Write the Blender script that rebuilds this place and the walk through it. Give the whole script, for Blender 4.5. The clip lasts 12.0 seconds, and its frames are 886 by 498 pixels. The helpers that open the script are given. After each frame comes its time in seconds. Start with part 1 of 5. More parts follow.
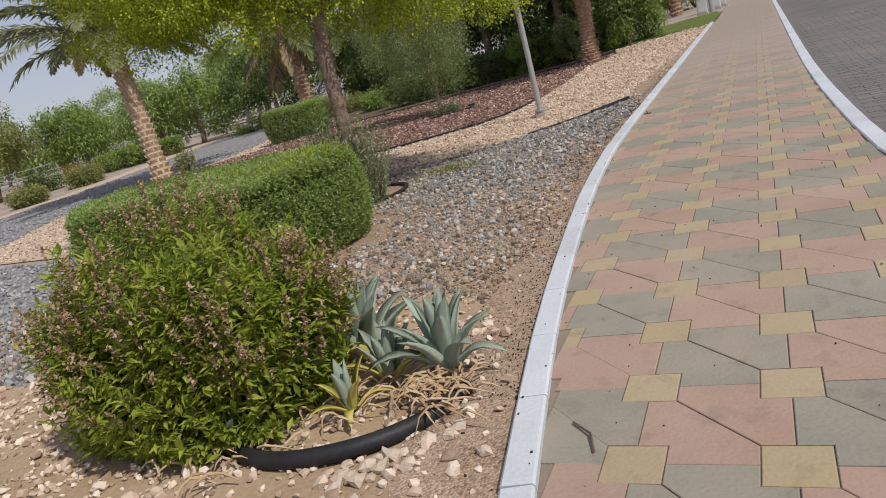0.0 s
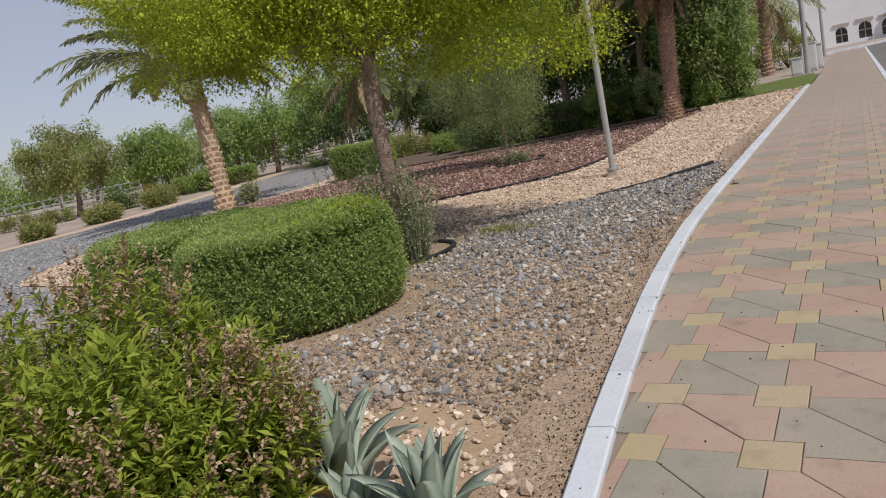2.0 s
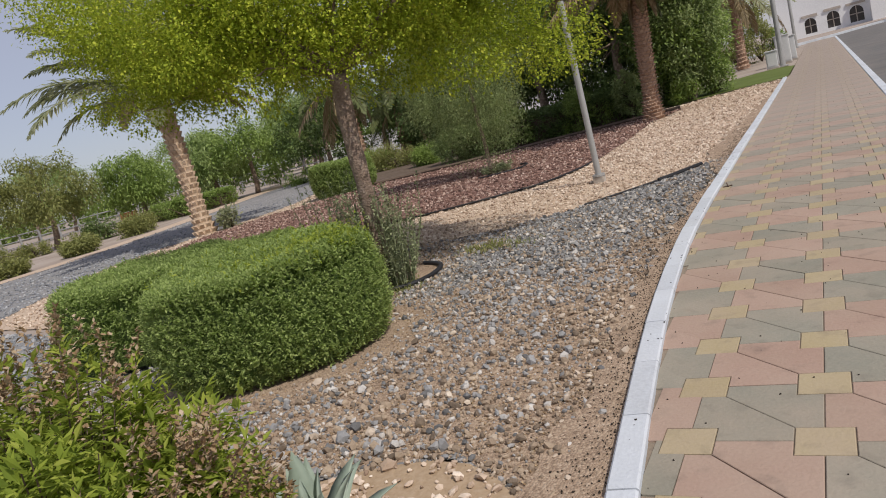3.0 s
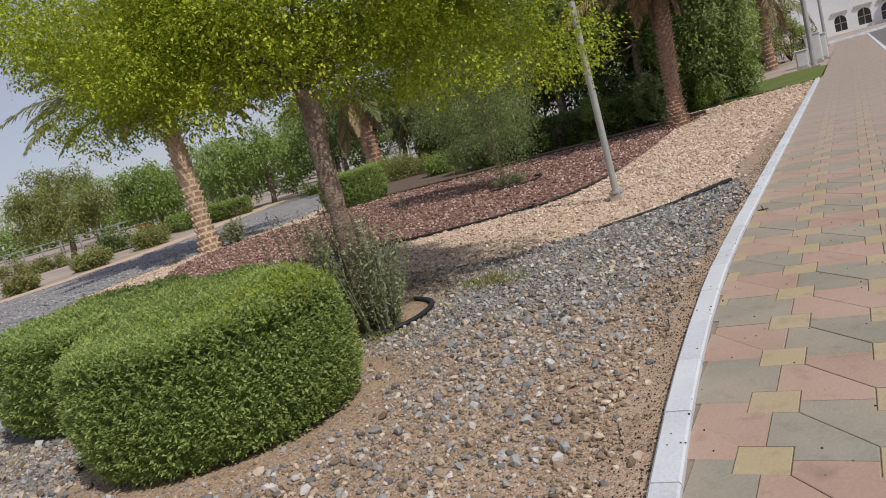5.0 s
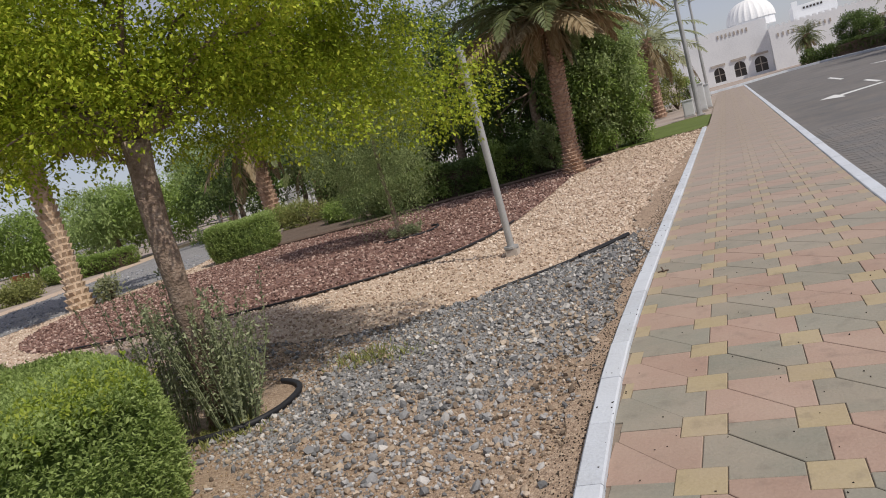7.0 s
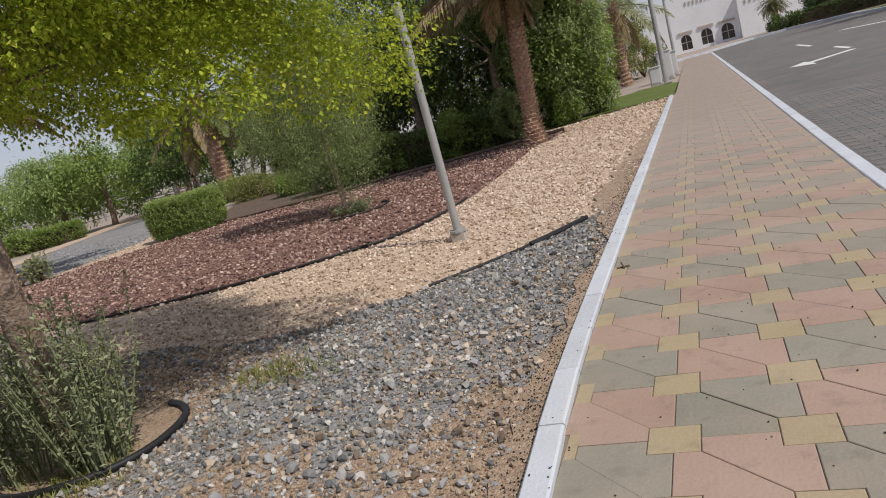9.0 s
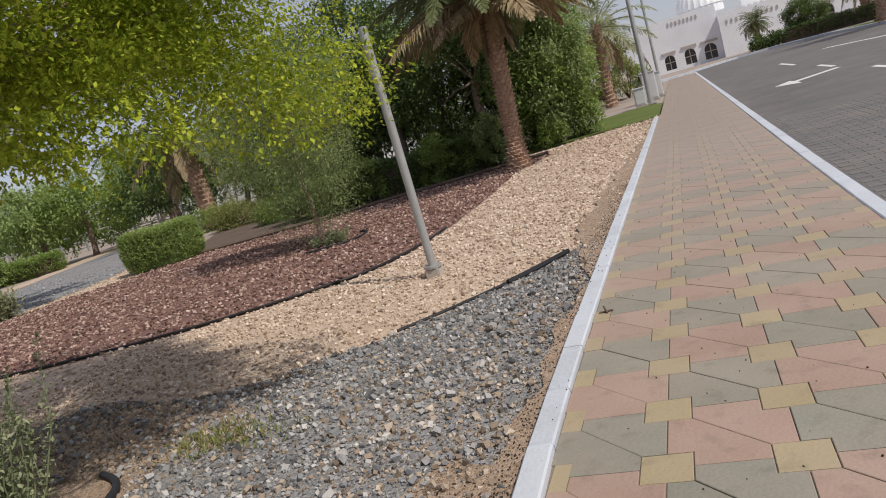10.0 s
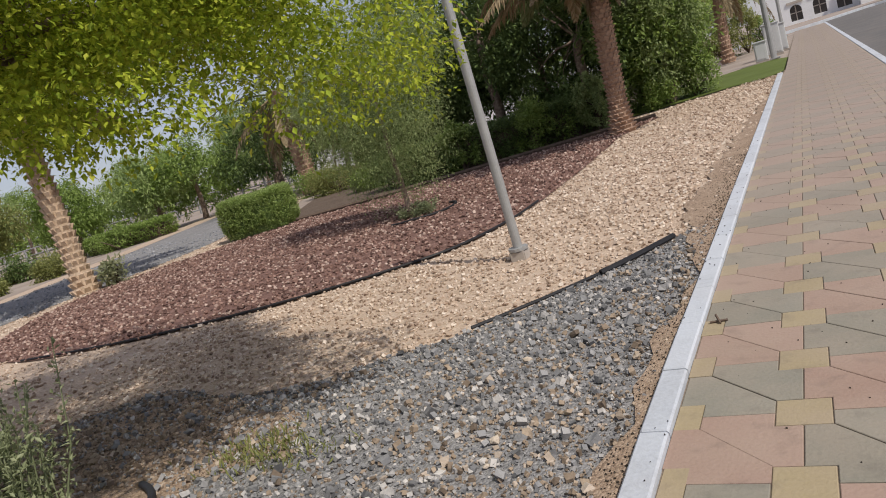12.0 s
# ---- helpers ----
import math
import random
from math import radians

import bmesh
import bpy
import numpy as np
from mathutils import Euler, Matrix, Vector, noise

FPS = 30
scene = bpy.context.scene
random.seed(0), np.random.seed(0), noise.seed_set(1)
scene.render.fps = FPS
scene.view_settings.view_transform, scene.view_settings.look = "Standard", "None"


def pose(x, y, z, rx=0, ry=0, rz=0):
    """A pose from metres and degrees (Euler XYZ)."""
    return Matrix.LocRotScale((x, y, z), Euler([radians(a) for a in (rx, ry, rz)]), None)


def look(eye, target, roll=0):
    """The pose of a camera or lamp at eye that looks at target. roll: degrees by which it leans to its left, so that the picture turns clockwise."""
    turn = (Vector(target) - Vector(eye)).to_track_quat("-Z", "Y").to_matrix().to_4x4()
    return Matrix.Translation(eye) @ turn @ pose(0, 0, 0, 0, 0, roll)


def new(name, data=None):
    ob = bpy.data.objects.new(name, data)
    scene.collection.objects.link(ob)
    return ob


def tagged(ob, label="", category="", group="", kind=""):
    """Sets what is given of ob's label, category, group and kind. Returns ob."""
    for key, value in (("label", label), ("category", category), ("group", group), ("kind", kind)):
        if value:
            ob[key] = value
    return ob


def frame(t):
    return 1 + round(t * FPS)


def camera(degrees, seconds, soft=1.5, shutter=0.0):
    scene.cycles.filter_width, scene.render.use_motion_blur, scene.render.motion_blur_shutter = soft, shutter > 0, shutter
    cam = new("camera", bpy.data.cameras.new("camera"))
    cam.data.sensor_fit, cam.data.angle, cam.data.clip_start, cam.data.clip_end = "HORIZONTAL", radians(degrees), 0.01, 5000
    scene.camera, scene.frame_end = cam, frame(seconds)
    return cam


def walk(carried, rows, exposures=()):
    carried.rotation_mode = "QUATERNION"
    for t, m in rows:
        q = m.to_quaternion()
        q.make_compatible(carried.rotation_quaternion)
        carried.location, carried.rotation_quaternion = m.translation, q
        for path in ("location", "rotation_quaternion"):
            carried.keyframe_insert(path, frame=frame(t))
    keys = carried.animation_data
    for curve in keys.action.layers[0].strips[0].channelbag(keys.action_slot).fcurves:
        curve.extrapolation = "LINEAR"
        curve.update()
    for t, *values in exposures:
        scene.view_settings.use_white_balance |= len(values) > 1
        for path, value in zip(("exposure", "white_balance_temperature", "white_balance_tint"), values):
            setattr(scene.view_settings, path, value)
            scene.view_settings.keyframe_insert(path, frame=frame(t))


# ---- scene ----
cam = camera(64.1, 12.0, 1.0)
PATH = [
    (0, (3.001, 0.107, 1.217), (2.116, 1.825, 0.7), -15.6),
    (0.5, (2.9, 0.304, 1.261), (2.116, 2.093, 0.828), -13.0),
    (1, (2.909, 0.488, 1.274), (1.908, 2.178, 0.899), -16.5),
    (1.5, (2.971, 0.7, 1.267), (1.788, 2.282, 0.953), -15.0),
    (2, (2.843, 0.922, 1.215), (1.805, 2.592, 0.851), -11.9),
    (2.5, (2.735, 1.03, 1.273), (1.732, 2.727, 0.934), -13.8),
    (2.7, (2.715, 1.103, 1.267), (1.718, 2.803, 0.93), -14.9),
    (4.3, (2.543, 1.748, 1.309), (1.533, 3.417, 0.869), -14.9),
    (4.5, (2.526, 1.835, 1.303), (1.554, 3.52, 0.84), -16.0),
    (5, (2.545, 2.092, 1.306), (1.49, 3.76, 0.986), -15.7),
    (5.2, (2.504, 2.175, 1.283), (1.412, 3.813, 0.929), -15.9),
    (5.5, (2.448, 2.33, 1.291), (1.606, 4.107, 0.926), -16.4),
    (6, (2.381, 2.496, 1.295), (1.719, 4.348, 0.933), -16.2),
    (6.5, (2.434, 2.739, 1.305), (1.607, 4.537, 1.017), -15.6),
    (6.7, (2.452, 2.78, 1.325), (1.645, 4.59, 1.056), -15.4),
    (8.3, (2.324, 3.427, 1.299), (1.451, 5.198, 0.978), -17.4),
    (8.5, (2.361, 3.526, 1.295), (1.446, 5.28, 0.998), -16.3),
    (9, (2.397, 3.762, 1.274), (1.65, 5.577, 0.892), -15.6),
    (9.5, (2.361, 4.028, 1.294), (1.702, 5.891, 0.984), -14.9),
    (10, (2.406, 4.232, 1.282), (1.695, 6.072, 0.951), -16.4),
    (10.2, (2.444, 4.291, 1.282), (1.55, 6.052, 0.966), -16.1),
    (10.5, (2.521, 4.44, 1.281), (1.585, 6.177, 0.953), -13.9),
    (11, (2.462, 4.589, 1.27), (1.627, 6.371, 0.91), -14.2),
    (11.5, (2.332, 4.696, 1.274), (1.445, 6.441, 0.862), -14.7),
    (12, (2.328, 4.877, 1.285), (1.345, 6.583, 0.936), -17.3),
]
walk(cam, [(t, look(eye, target, roll)) for t, eye, target, roll in PATH])

# ---- world and sun ----
SUN_AZ, SUN_EL = radians(113), radians(51)
world = bpy.data.worlds.new("world")
scene.world = world
world.use_nodes = True
wn = world.node_tree
sky = wn.nodes.new("ShaderNodeTexSky")
sky.sky_type, sky.sun_disc = "NISHITA", False
sky.sun_elevation, sky.sun_rotation = SUN_EL, SUN_AZ
sky.air_density, sky.dust_density, sky.ozone_density = 1.0, 0.8, 4.0
haze = wn.nodes.new("ShaderNodeMix")
haze.data_type = "RGBA"
haze.inputs[0].default_value = 0.8
haze.inputs[7].default_value = (1.92, 1.82, 2.1, 1)
wn.links.new(sky.outputs[0], haze.inputs[6])
wn.links.new(haze.outputs[2], wn.nodes["Background"].inputs[0])
wn.nodes["Background"].inputs[1].default_value = 0.2
sun_data = bpy.data.lights.new("sun", "SUN")
sun_data.energy, sun_data.angle, sun_data.color = 3.3, radians(0.6), (0.99, 0.925, 0.84)
sun = new("sun", sun_data)
sun_dir = Vector((math.sin(SUN_AZ) * math.cos(SUN_EL), math.cos(SUN_AZ) * math.cos(SUN_EL), math.sin(SUN_EL)))
sun.matrix_world = look(sun_dir * 60, (0, 0, 0))
scene.view_settings.exposure = 0.0

rng = np.random.default_rng(7)


# ---- materials ----
def mat(name, cols, scale=6.0, fine=60.0, rough=0.85, bump=0.2, island=0.0, spread=0.0, through_light=0.0, metal=0.0, dist=0.01, spec=0.3, pebble=0.0, dust=0.0, far_haze=0.0):
    """cols: dark to light colours, mixed by coarse and fine noise; island: share of colour picked per island; spread: per object."""
    m = bpy.data.materials.new(name)
    m.use_nodes = True
    nt = m.node_tree
    N, L = nt.nodes, nt.links
    b = N["Principled BSDF"]
    b.inputs["Roughness"].default_value, b.inputs["Metallic"].default_value = rough, metal
    b.inputs["Specular IOR Level"].default_value = spec
    tc = N.new("ShaderNodeTexCoord")
    n1, n2 = N.new("ShaderNodeTexNoise"), N.new("ShaderNodeTexNoise")
    n1.inputs["Scale"].default_value, n2.inputs["Scale"].default_value = scale, fine
    n1.inputs["Detail"].default_value, n2.inputs["Detail"].default_value = 5, 3
    geo = N.new("ShaderNodeNewGeometry")
    for n in (n1, n2):
        L.new(geo.outputs["Position"], n.inputs["Vector"])

    def math_node(op, a, c, clamp=False):
        k = N.new("ShaderNodeMath")
        k.operation, k.use_clamp = op, clamp
        for i, v in enumerate((a, c)):
            if hasattr(v, "is_linked"):
                L.new(v, k.inputs[i])
            else:
                k.inputs[i].default_value = v
        return k.outputs[0]

    f = math_node("ADD", math_node("MULTIPLY", n1.outputs[0], 0.6), math_node("MULTIPLY", n2.outputs[0], 0.4))
    f = math_node("ADD", math_node("MULTIPLY", math_node("SUBTRACT", f, 0.5), 2.0), 0.5, True)
    vor = None
    if pebble:
        vor = N.new("ShaderNodeTexVoronoi")
        vor.inputs["Scale"].default_value = pebble
        L.new(geo.outputs["Position"], vor.inputs["Vector"])
        sep = N.new("ShaderNodeSeparateColor")
        L.new(vor.outputs["Color"], sep.inputs[0])
        f = math_node("ADD", math_node("MULTIPLY", f, 0.45), math_node("MULTIPLY", sep.outputs[0], 0.55))
    if island:
        f = math_node("ADD", math_node("MULTIPLY", f, 1 - island), math_node("MULTIPLY", geo.outputs["Random Per Island"], island))
    if spread:
        oi = N.new("ShaderNodeObjectInfo")
        f = math_node("ADD", math_node("MULTIPLY", f, 1 - spread), math_node("MULTIPLY", oi.outputs["Random"], spread))
    r = N.new("ShaderNodeValToRGB")
    while len(r.color_ramp.elements) < len(cols):
        r.color_ramp.elements.new(0.5)
    for i, c in enumerate(cols):
        r.color_ramp.elements[i].position = 0.08 + 0.84 * i / max(1, len(cols) - 1)
        r.color_ramp.elements[i].color = (*c, 1)
    L.new(f, r.inputs[0])
    colour = r.outputs[0]
    if dust:
        # sand trodden into the surface in uneven patches, and dark scuffs
        n3, n4 = N.new("ShaderNodeTexNoise"), N.new("ShaderNodeTexNoise")
        n3.inputs["Scale"].default_value, n3.inputs["Detail"].default_value, n3.inputs["Roughness"].default_value = 1.3, 8, 0.68
        n4.inputs["Scale"].default_value, n4.inputs["Detail"].default_value = 9, 6
        for n in (n3, n4):
            L.new(geo.outputs["Position"], n.inputs["Vector"])
        for noise, lo, hi, tone, most in ((n3, 0.38, 0.68, (0.40, 0.32, 0.25, 1), dust), (n4, 0.56, 0.74, (0.11, 0.095, 0.08, 1), dust * 0.6)):
            rg = N.new("ShaderNodeMapRange")
            rg.inputs[1].default_value, rg.inputs[2].default_value, rg.inputs[4].default_value = lo, hi, most
            L.new(noise.outputs[0], rg.inputs[0])
            mix = N.new("ShaderNodeMix")
            mix.data_type = "RGBA"
            mix.inputs[7].default_value = tone
            L.new(rg.outputs[0], mix.inputs[0])
            L.new(colour, mix.inputs[6])
            colour = mix.outputs[2]
    if far_haze:
        # distance haze put into the colour: far pavers wash out to plain beige
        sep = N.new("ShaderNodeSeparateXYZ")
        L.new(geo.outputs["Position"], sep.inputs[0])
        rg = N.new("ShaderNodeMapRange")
        rg.inputs[1].default_value, rg.inputs[2].default_value, rg.inputs[4].default_value = 7.0, 14, far_haze
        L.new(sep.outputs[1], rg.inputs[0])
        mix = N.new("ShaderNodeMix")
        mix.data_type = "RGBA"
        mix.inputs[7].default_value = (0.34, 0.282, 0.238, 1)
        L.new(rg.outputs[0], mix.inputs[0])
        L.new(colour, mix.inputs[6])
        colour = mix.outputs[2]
    L.new(colour, b.inputs["Base Color"])
    if bump:
        bp = N.new("ShaderNodeBump")
        bp.inputs["Strength"].default_value, bp.inputs["Distance"].default_value = bump, dist
        L.new(math_node("SUBTRACT", 1.0, vor.outputs["Distance"]) if vor else n2.outputs[0], bp.inputs["Height"])
        L.new(bp.outputs[0], b.inputs["Normal"])
    if through_light:
        t = N.new("ShaderNodeBsdfTranslucent")
        L.new(r.outputs[0], t.inputs[0])
        mx = N.new("ShaderNodeMixShader")
        mx.inputs[0].default_value = through_light
        L.new(b.outputs[0], mx.inputs[1])
        L.new(t.outputs[0], mx.inputs[2])
        L.new(mx.outputs[0], N["Material Output"].inputs[0])
    return m


M_SAND = mat("sand", [(0.26, 0.185, 0.115), (0.37, 0.27, 0.175), (0.45, 0.35, 0.25)], 1.4, 45, 0.95, 0.5)
M_EARTH = mat("pale_earth", [(0.25, 0.20, 0.165), (0.35, 0.29, 0.245), (0.43, 0.37, 0.32)], 0.5, 30, 0.95, 0.5)
M_GREYBED = mat("grey_gravel_bed", [(0.13, 0.125, 0.12), (0.215, 0.21, 0.208), (0.30, 0.295, 0.29), (0.4, 0.385, 0.37)], 1.6, 70, 0.95, 0.8, pebble=75)
M_TANBED = mat("tan_gravel_bed", [(0.38, 0.28, 0.20), (0.52, 0.40, 0.30), (0.62, 0.51, 0.40)], 1.6, 55, 0.95, 0.8, pebble=45)
M_REDBED = mat("red_mulch_bed", [(0.094, 0.051, 0.042), (0.188, 0.106, 0.085), (0.3, 0.184, 0.148)], 2.5, 55, 0.95, 0.8, pebble=40)
M_GREYSTONE = mat("grey_gravel", [(0.10, 0.10, 0.10), (0.205, 0.203, 0.203), (0.29, 0.288, 0.288), (0.375, 0.362, 0.35), (0.60, 0.565, 0.52)], 0.8, 90, 0.85, 0.3, island=0.8)
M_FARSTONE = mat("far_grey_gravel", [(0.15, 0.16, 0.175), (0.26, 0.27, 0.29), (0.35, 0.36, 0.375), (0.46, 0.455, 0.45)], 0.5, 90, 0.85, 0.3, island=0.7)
M_WARMSTONE = mat("warm_gravel", [(0.11, 0.083, 0.061), (0.231, 0.176, 0.127), (0.33, 0.253, 0.182), (0.407, 0.319, 0.231), (0.55, 0.462, 0.374)], 0.8, 90, 0.85, 0.3, island=0.8)
M_TANSTONE = mat("tan_gravel", [(0.27, 0.19, 0.135), (0.50, 0.385, 0.29), (0.62, 0.50, 0.395), (0.76, 0.66, 0.55)], 0.8, 80, 0.85, 0.3, island=0.85)
M_REDSTONE = mat("red_mulch", [(0.07, 0.04, 0.033), (0.20, 0.115, 0.092), (0.33, 0.205, 0.163), (0.58, 0.45, 0.375)], 0.8, 80, 0.9, 0.3, island=0.8)
M_SOIL = mat("shade_darkened_soil", [(0.07, 0.05, 0.036), (0.13, 0.095, 0.07), (0.19, 0.145, 0.11)], 1.5, 40, 0.95, 0.6, pebble=25)
M_PALEBARK = mat("pale_palm_bark", [(0.34, 0.24, 0.155), (0.53, 0.4, 0.285), (0.68, 0.55, 0.42)], 8, 70, 0.95, 0.7, island=0.35, dist=0.02)
M_ROCK = mat("pale_rock", [(0.36, 0.28, 0.20), (0.55, 0.46, 0.36), (0.66, 0.58, 0.48)], 9, 70, 0.85, 0.5, spread=0.5)
M_KERB = mat("kerb_concrete", [(0.41, 0.435, 0.47), (0.53, 0.565, 0.61), (0.60, 0.635, 0.68)], 2.5, 60, 0.85, 0.25, spread=0.25, dust=0.12)
M_JOINT = mat("joint_sand", [(0.19, 0.155, 0.12), (0.28, 0.225, 0.17)], 4, 80, 0.95, 0.4)
M_PINK = mat("pink_paver", [(0.295, 0.197, 0.15), (0.36, 0.248, 0.195), (0.415, 0.297, 0.24)], 2.2, 70, 0.8, 0.25, spread=0.3, dust=0.5, far_haze=0.74)
M_GREEN = mat("green_paver", [(0.195, 0.19, 0.15), (0.245, 0.237, 0.192), (0.30, 0.285, 0.235)], 2.2, 70, 0.8, 0.25, spread=0.3, dust=0.5, far_haze=0.74)
M_YELLOW = mat("yellow_paver", [(0.315, 0.25, 0.14), (0.375, 0.305, 0.18), (0.42, 0.35, 0.225)], 2.2, 70, 0.8, 0.25, spread=0.3, dust=0.5, far_haze=0.74)
M_LOT = mat("lot_paver", [(0.105, 0.103, 0.10), (0.15, 0.146, 0.142), (0.20, 0.193, 0.186)], 0.35, 40, 0.85, 0.3, spread=0.35, dust=0.2)
M_MARK = mat("road_paint", [(0.55, 0.55, 0.53), (0.75, 0.75, 0.73)], 6, 50, 0.7, 0.1)
M_PLASTIC = mat("black_plastic", [(0.012, 0.012, 0.014), (0.03, 0.03, 0.033)], 8, 60, 0.55, 0.15)
M_STEEL = mat("galvanised_steel", [(0.34, 0.34, 0.33), (0.46, 0.46, 0.45)], 5, 60, 0.5, 0.1, metal=0.35)
M_BARK = mat("bark", [(0.12, 0.085, 0.062), (0.26, 0.19, 0.145), (0.46, 0.375, 0.3)], 12, 60, 0.95, 0.8, dist=0.02)
M_PALMBARK = mat("palm_bark", [(0.240, 0.150, 0.102), (0.408, 0.276, 0.198), (0.576, 0.426, 0.318)], 8, 70, 0.95, 0.7, island=0.35, dist=0.02)
M_FROND = mat("palm_frond", [(0.097, 0.119, 0.043), (0.173, 0.205, 0.081), (0.27, 0.292, 0.14)], 2, 30, 0.55, 0, island=0.5, through_light=0.38)
M_FRONDB = mat("blue_green_palm_frond", [(0.23, 0.26, 0.14), (0.39, 0.42, 0.25), (0.55, 0.55, 0.37)], 2, 30, 0.55, 0, island=0.5, through_light=0.62)
M_DRYFROND = mat("dry_palm_frond", [(0.20, 0.14, 0.07), (0.34, 0.26, 0.15), (0.46, 0.38, 0.25)], 2, 30, 0.8, 0, island=0.6, through_light=0.2)
M_LIME = mat("lime_leaf", [(0.138, 0.198, 0.020), (0.317, 0.405, 0.039), (0.469, 0.534, 0.055), (0.635, 0.607, 0.101)], 0.9, 20, 0.6, 0, island=0.6, through_light=0.34, spec=0.15)
M_HEDGE = mat("hedge_leaf", [(0.202, 0.274, 0.084), (0.370, 0.470, 0.157), (0.538, 0.638, 0.246)], 1.5, 20, 0.6, 0, island=0.65, through_light=0.5, spec=0.15)
M_BUSH = mat("bush_leaf", [(0.14, 0.20, 0.03), (0.33, 0.41, 0.06), (0.52, 0.56, 0.12)], 2.5, 20, 0.6, 0, island=0.65, through_light=0.5, spec=0.15)
M_SPIKE = mat("faded_flower", [(0.2, 0.125, 0.06), (0.35, 0.245, 0.14), (0.52, 0.42, 0.30)], 6, 40, 0.9, 0, island=0.7, through_light=0.15)
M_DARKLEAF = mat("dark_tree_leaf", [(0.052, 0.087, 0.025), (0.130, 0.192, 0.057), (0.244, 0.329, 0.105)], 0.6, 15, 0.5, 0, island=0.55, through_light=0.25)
M_MIDLEAF = mat("tree_leaf", [(0.145, 0.21, 0.05), (0.27, 0.37, 0.095), (0.41, 0.515, 0.155)], 0.6, 15, 0.5, 0, island=0.55, through_light=0.42)
M_PALELEAF = mat("feathery_leaf", [(0.20, 0.27, 0.10), (0.36, 0.46, 0.17), (0.52, 0.61, 0.26)], 0.6, 15, 0.55, 0, island=0.55, through_light=0.45)
M_WEEP = mat("weeping_leaf", [(0.180, 0.234, 0.090), (0.324, 0.402, 0.162), (0.480, 0.558, 0.264)], 0.6, 15, 0.55, 0, island=0.55, through_light=0.45)
M_OLIVE = mat("olive_leaf", [(0.16, 0.18, 0.06), (0.29, 0.31, 0.10), (0.41, 0.41, 0.16)], 0.6, 15, 0.55, 0, island=0.55, through_light=0.42)
M_GRIT = mat("orange_grit", [(0.20, 0.125, 0.07), (0.36, 0.25, 0.14), (0.50, 0.37, 0.23)], 0.8, 90, 0.9, 0.2, island=0.8)
M_BROWNSAND = mat("brown_sand", [(0.15, 0.105, 0.075), (0.3, 0.215, 0.15), (0.41, 0.305, 0.22), (0.49, 0.385, 0.29)], 3.0, 60, 0.95, 0.7, pebble=95)
M_AGAVE = mat("agave_leaf", [(0.19, 0.24, 0.19), (0.29, 0.35, 0.28), (0.4, 0.45, 0.37)], 5, 25, 0.5, 0.05, island=0.45)
M_AGAVEY = mat("yellowed_agave_leaf", [(0.38, 0.33, 0.06), (0.52, 0.46, 0.12), (0.58, 0.50, 0.24)], 5, 25, 0.5, 0.05, island=0.3)
M_DRY = mat("dry_leaf", [(0.24, 0.15, 0.08), (0.42, 0.30, 0.18), (0.55, 0.43, 0.29)], 8, 40, 0.9, 0.1, island=0.6)
M_SHRUB = mat("wispy_shrub_leaf", [(0.17, 0.195, 0.10), (0.31, 0.35, 0.19), (0.47, 0.50, 0.31)], 3, 20, 0.6, 0, island=0.6, through_light=0.35)
M_STEM = mat("dark_stem", [(0.08, 0.055, 0.042), (0.17, 0.125, 0.095)], 10, 50, 0.9, 0.2)
M_GRASS = mat("grass", [(0.085, 0.12, 0.022), (0.14, 0.185, 0.04), (0.195, 0.24, 0.07)], 1.0, 30, 0.8, 0.3, island=0.4, through_light=0.2)
M_WHITE = mat("white_render", [(0.68, 0.69, 0.70), (0.78, 0.79, 0.80), (0.82, 0.82, 0.82)], 0.5, 8, 0.85, 0.1)
M_DOME = mat("white_dome", [(0.74, 0.74, 0.73), (0.83, 0.83, 0.82)], 0.5, 8, 0.55, 0.05)
M_GLASS = mat("dark_window", [(0.035, 0.03, 0.028), (0.07, 0.06, 0.055)], 1.5, 10, 0.25, 0.0, spec=0.5)
M_TRIM = mat("stone_trim", [(0.38, 0.33, 0.28), (0.5, 0.45, 0.4)], 2, 20, 0.85, 0.1)
M_BOX = mat("box_paint", [(0.55, 0.56, 0.55), (0.66, 0.67, 0.66)], 3, 30, 0.6, 0.1)
M_SIGN = mat("orange_paint", [(0.50, 0.16, 0.06), (0.62, 0.22, 0.09)], 3, 30, 0.6, 0.1)
M_PANEL = mat("solar_panel", [(0.03, 0.035, 0.05), (0.05, 0.055, 0.08)], 3, 30, 0.3, 0.0)
M_FENCE = mat("grey_fence", [(0.25, 0.25, 0.25), (0.36, 0.36, 0.35)], 3, 30, 0.7, 0.1)
M_DEBRIS = mat("dark_debris", [(0.02, 0.016, 0.012), (0.05, 0.04, 0.03)], 8, 50, 0.95, 0.0, island=0.5)


# ---- building blocks ----
def smooth_shade(me):
    me.polygons.foreach_set("use_smooth", [True] * len(me.polygons))


def mesh(name, v, f, material, smooth=False):
    me = bpy.data.meshes.new(name)
    me.from_pydata(np.asarray(v, dtype=float).tolist(), [], f if isinstance(f, list) else f.tolist())
    me.materials.append(material)
    if smooth:
        smooth_shade(me)
    me.update()
    return me


def part(name, vf, material, parent=None, label="", smooth=False):
    """One mesh object out of (vertices, faces) or a bmesh, under its parent."""
    if isinstance(vf, bmesh.types.BMesh):
        me = bpy.data.meshes.new(name)
        vf.to_mesh(me)
        vf.free()
        me.materials.append(material)
        if smooth:
            smooth_shade(me)
    else:
        me = mesh(name, vf[0], vf[1], material, smooth)
    ob = new(name, me)
    if parent is not None:
        ob.parent = parent
    return tagged(ob, label) if label else ob


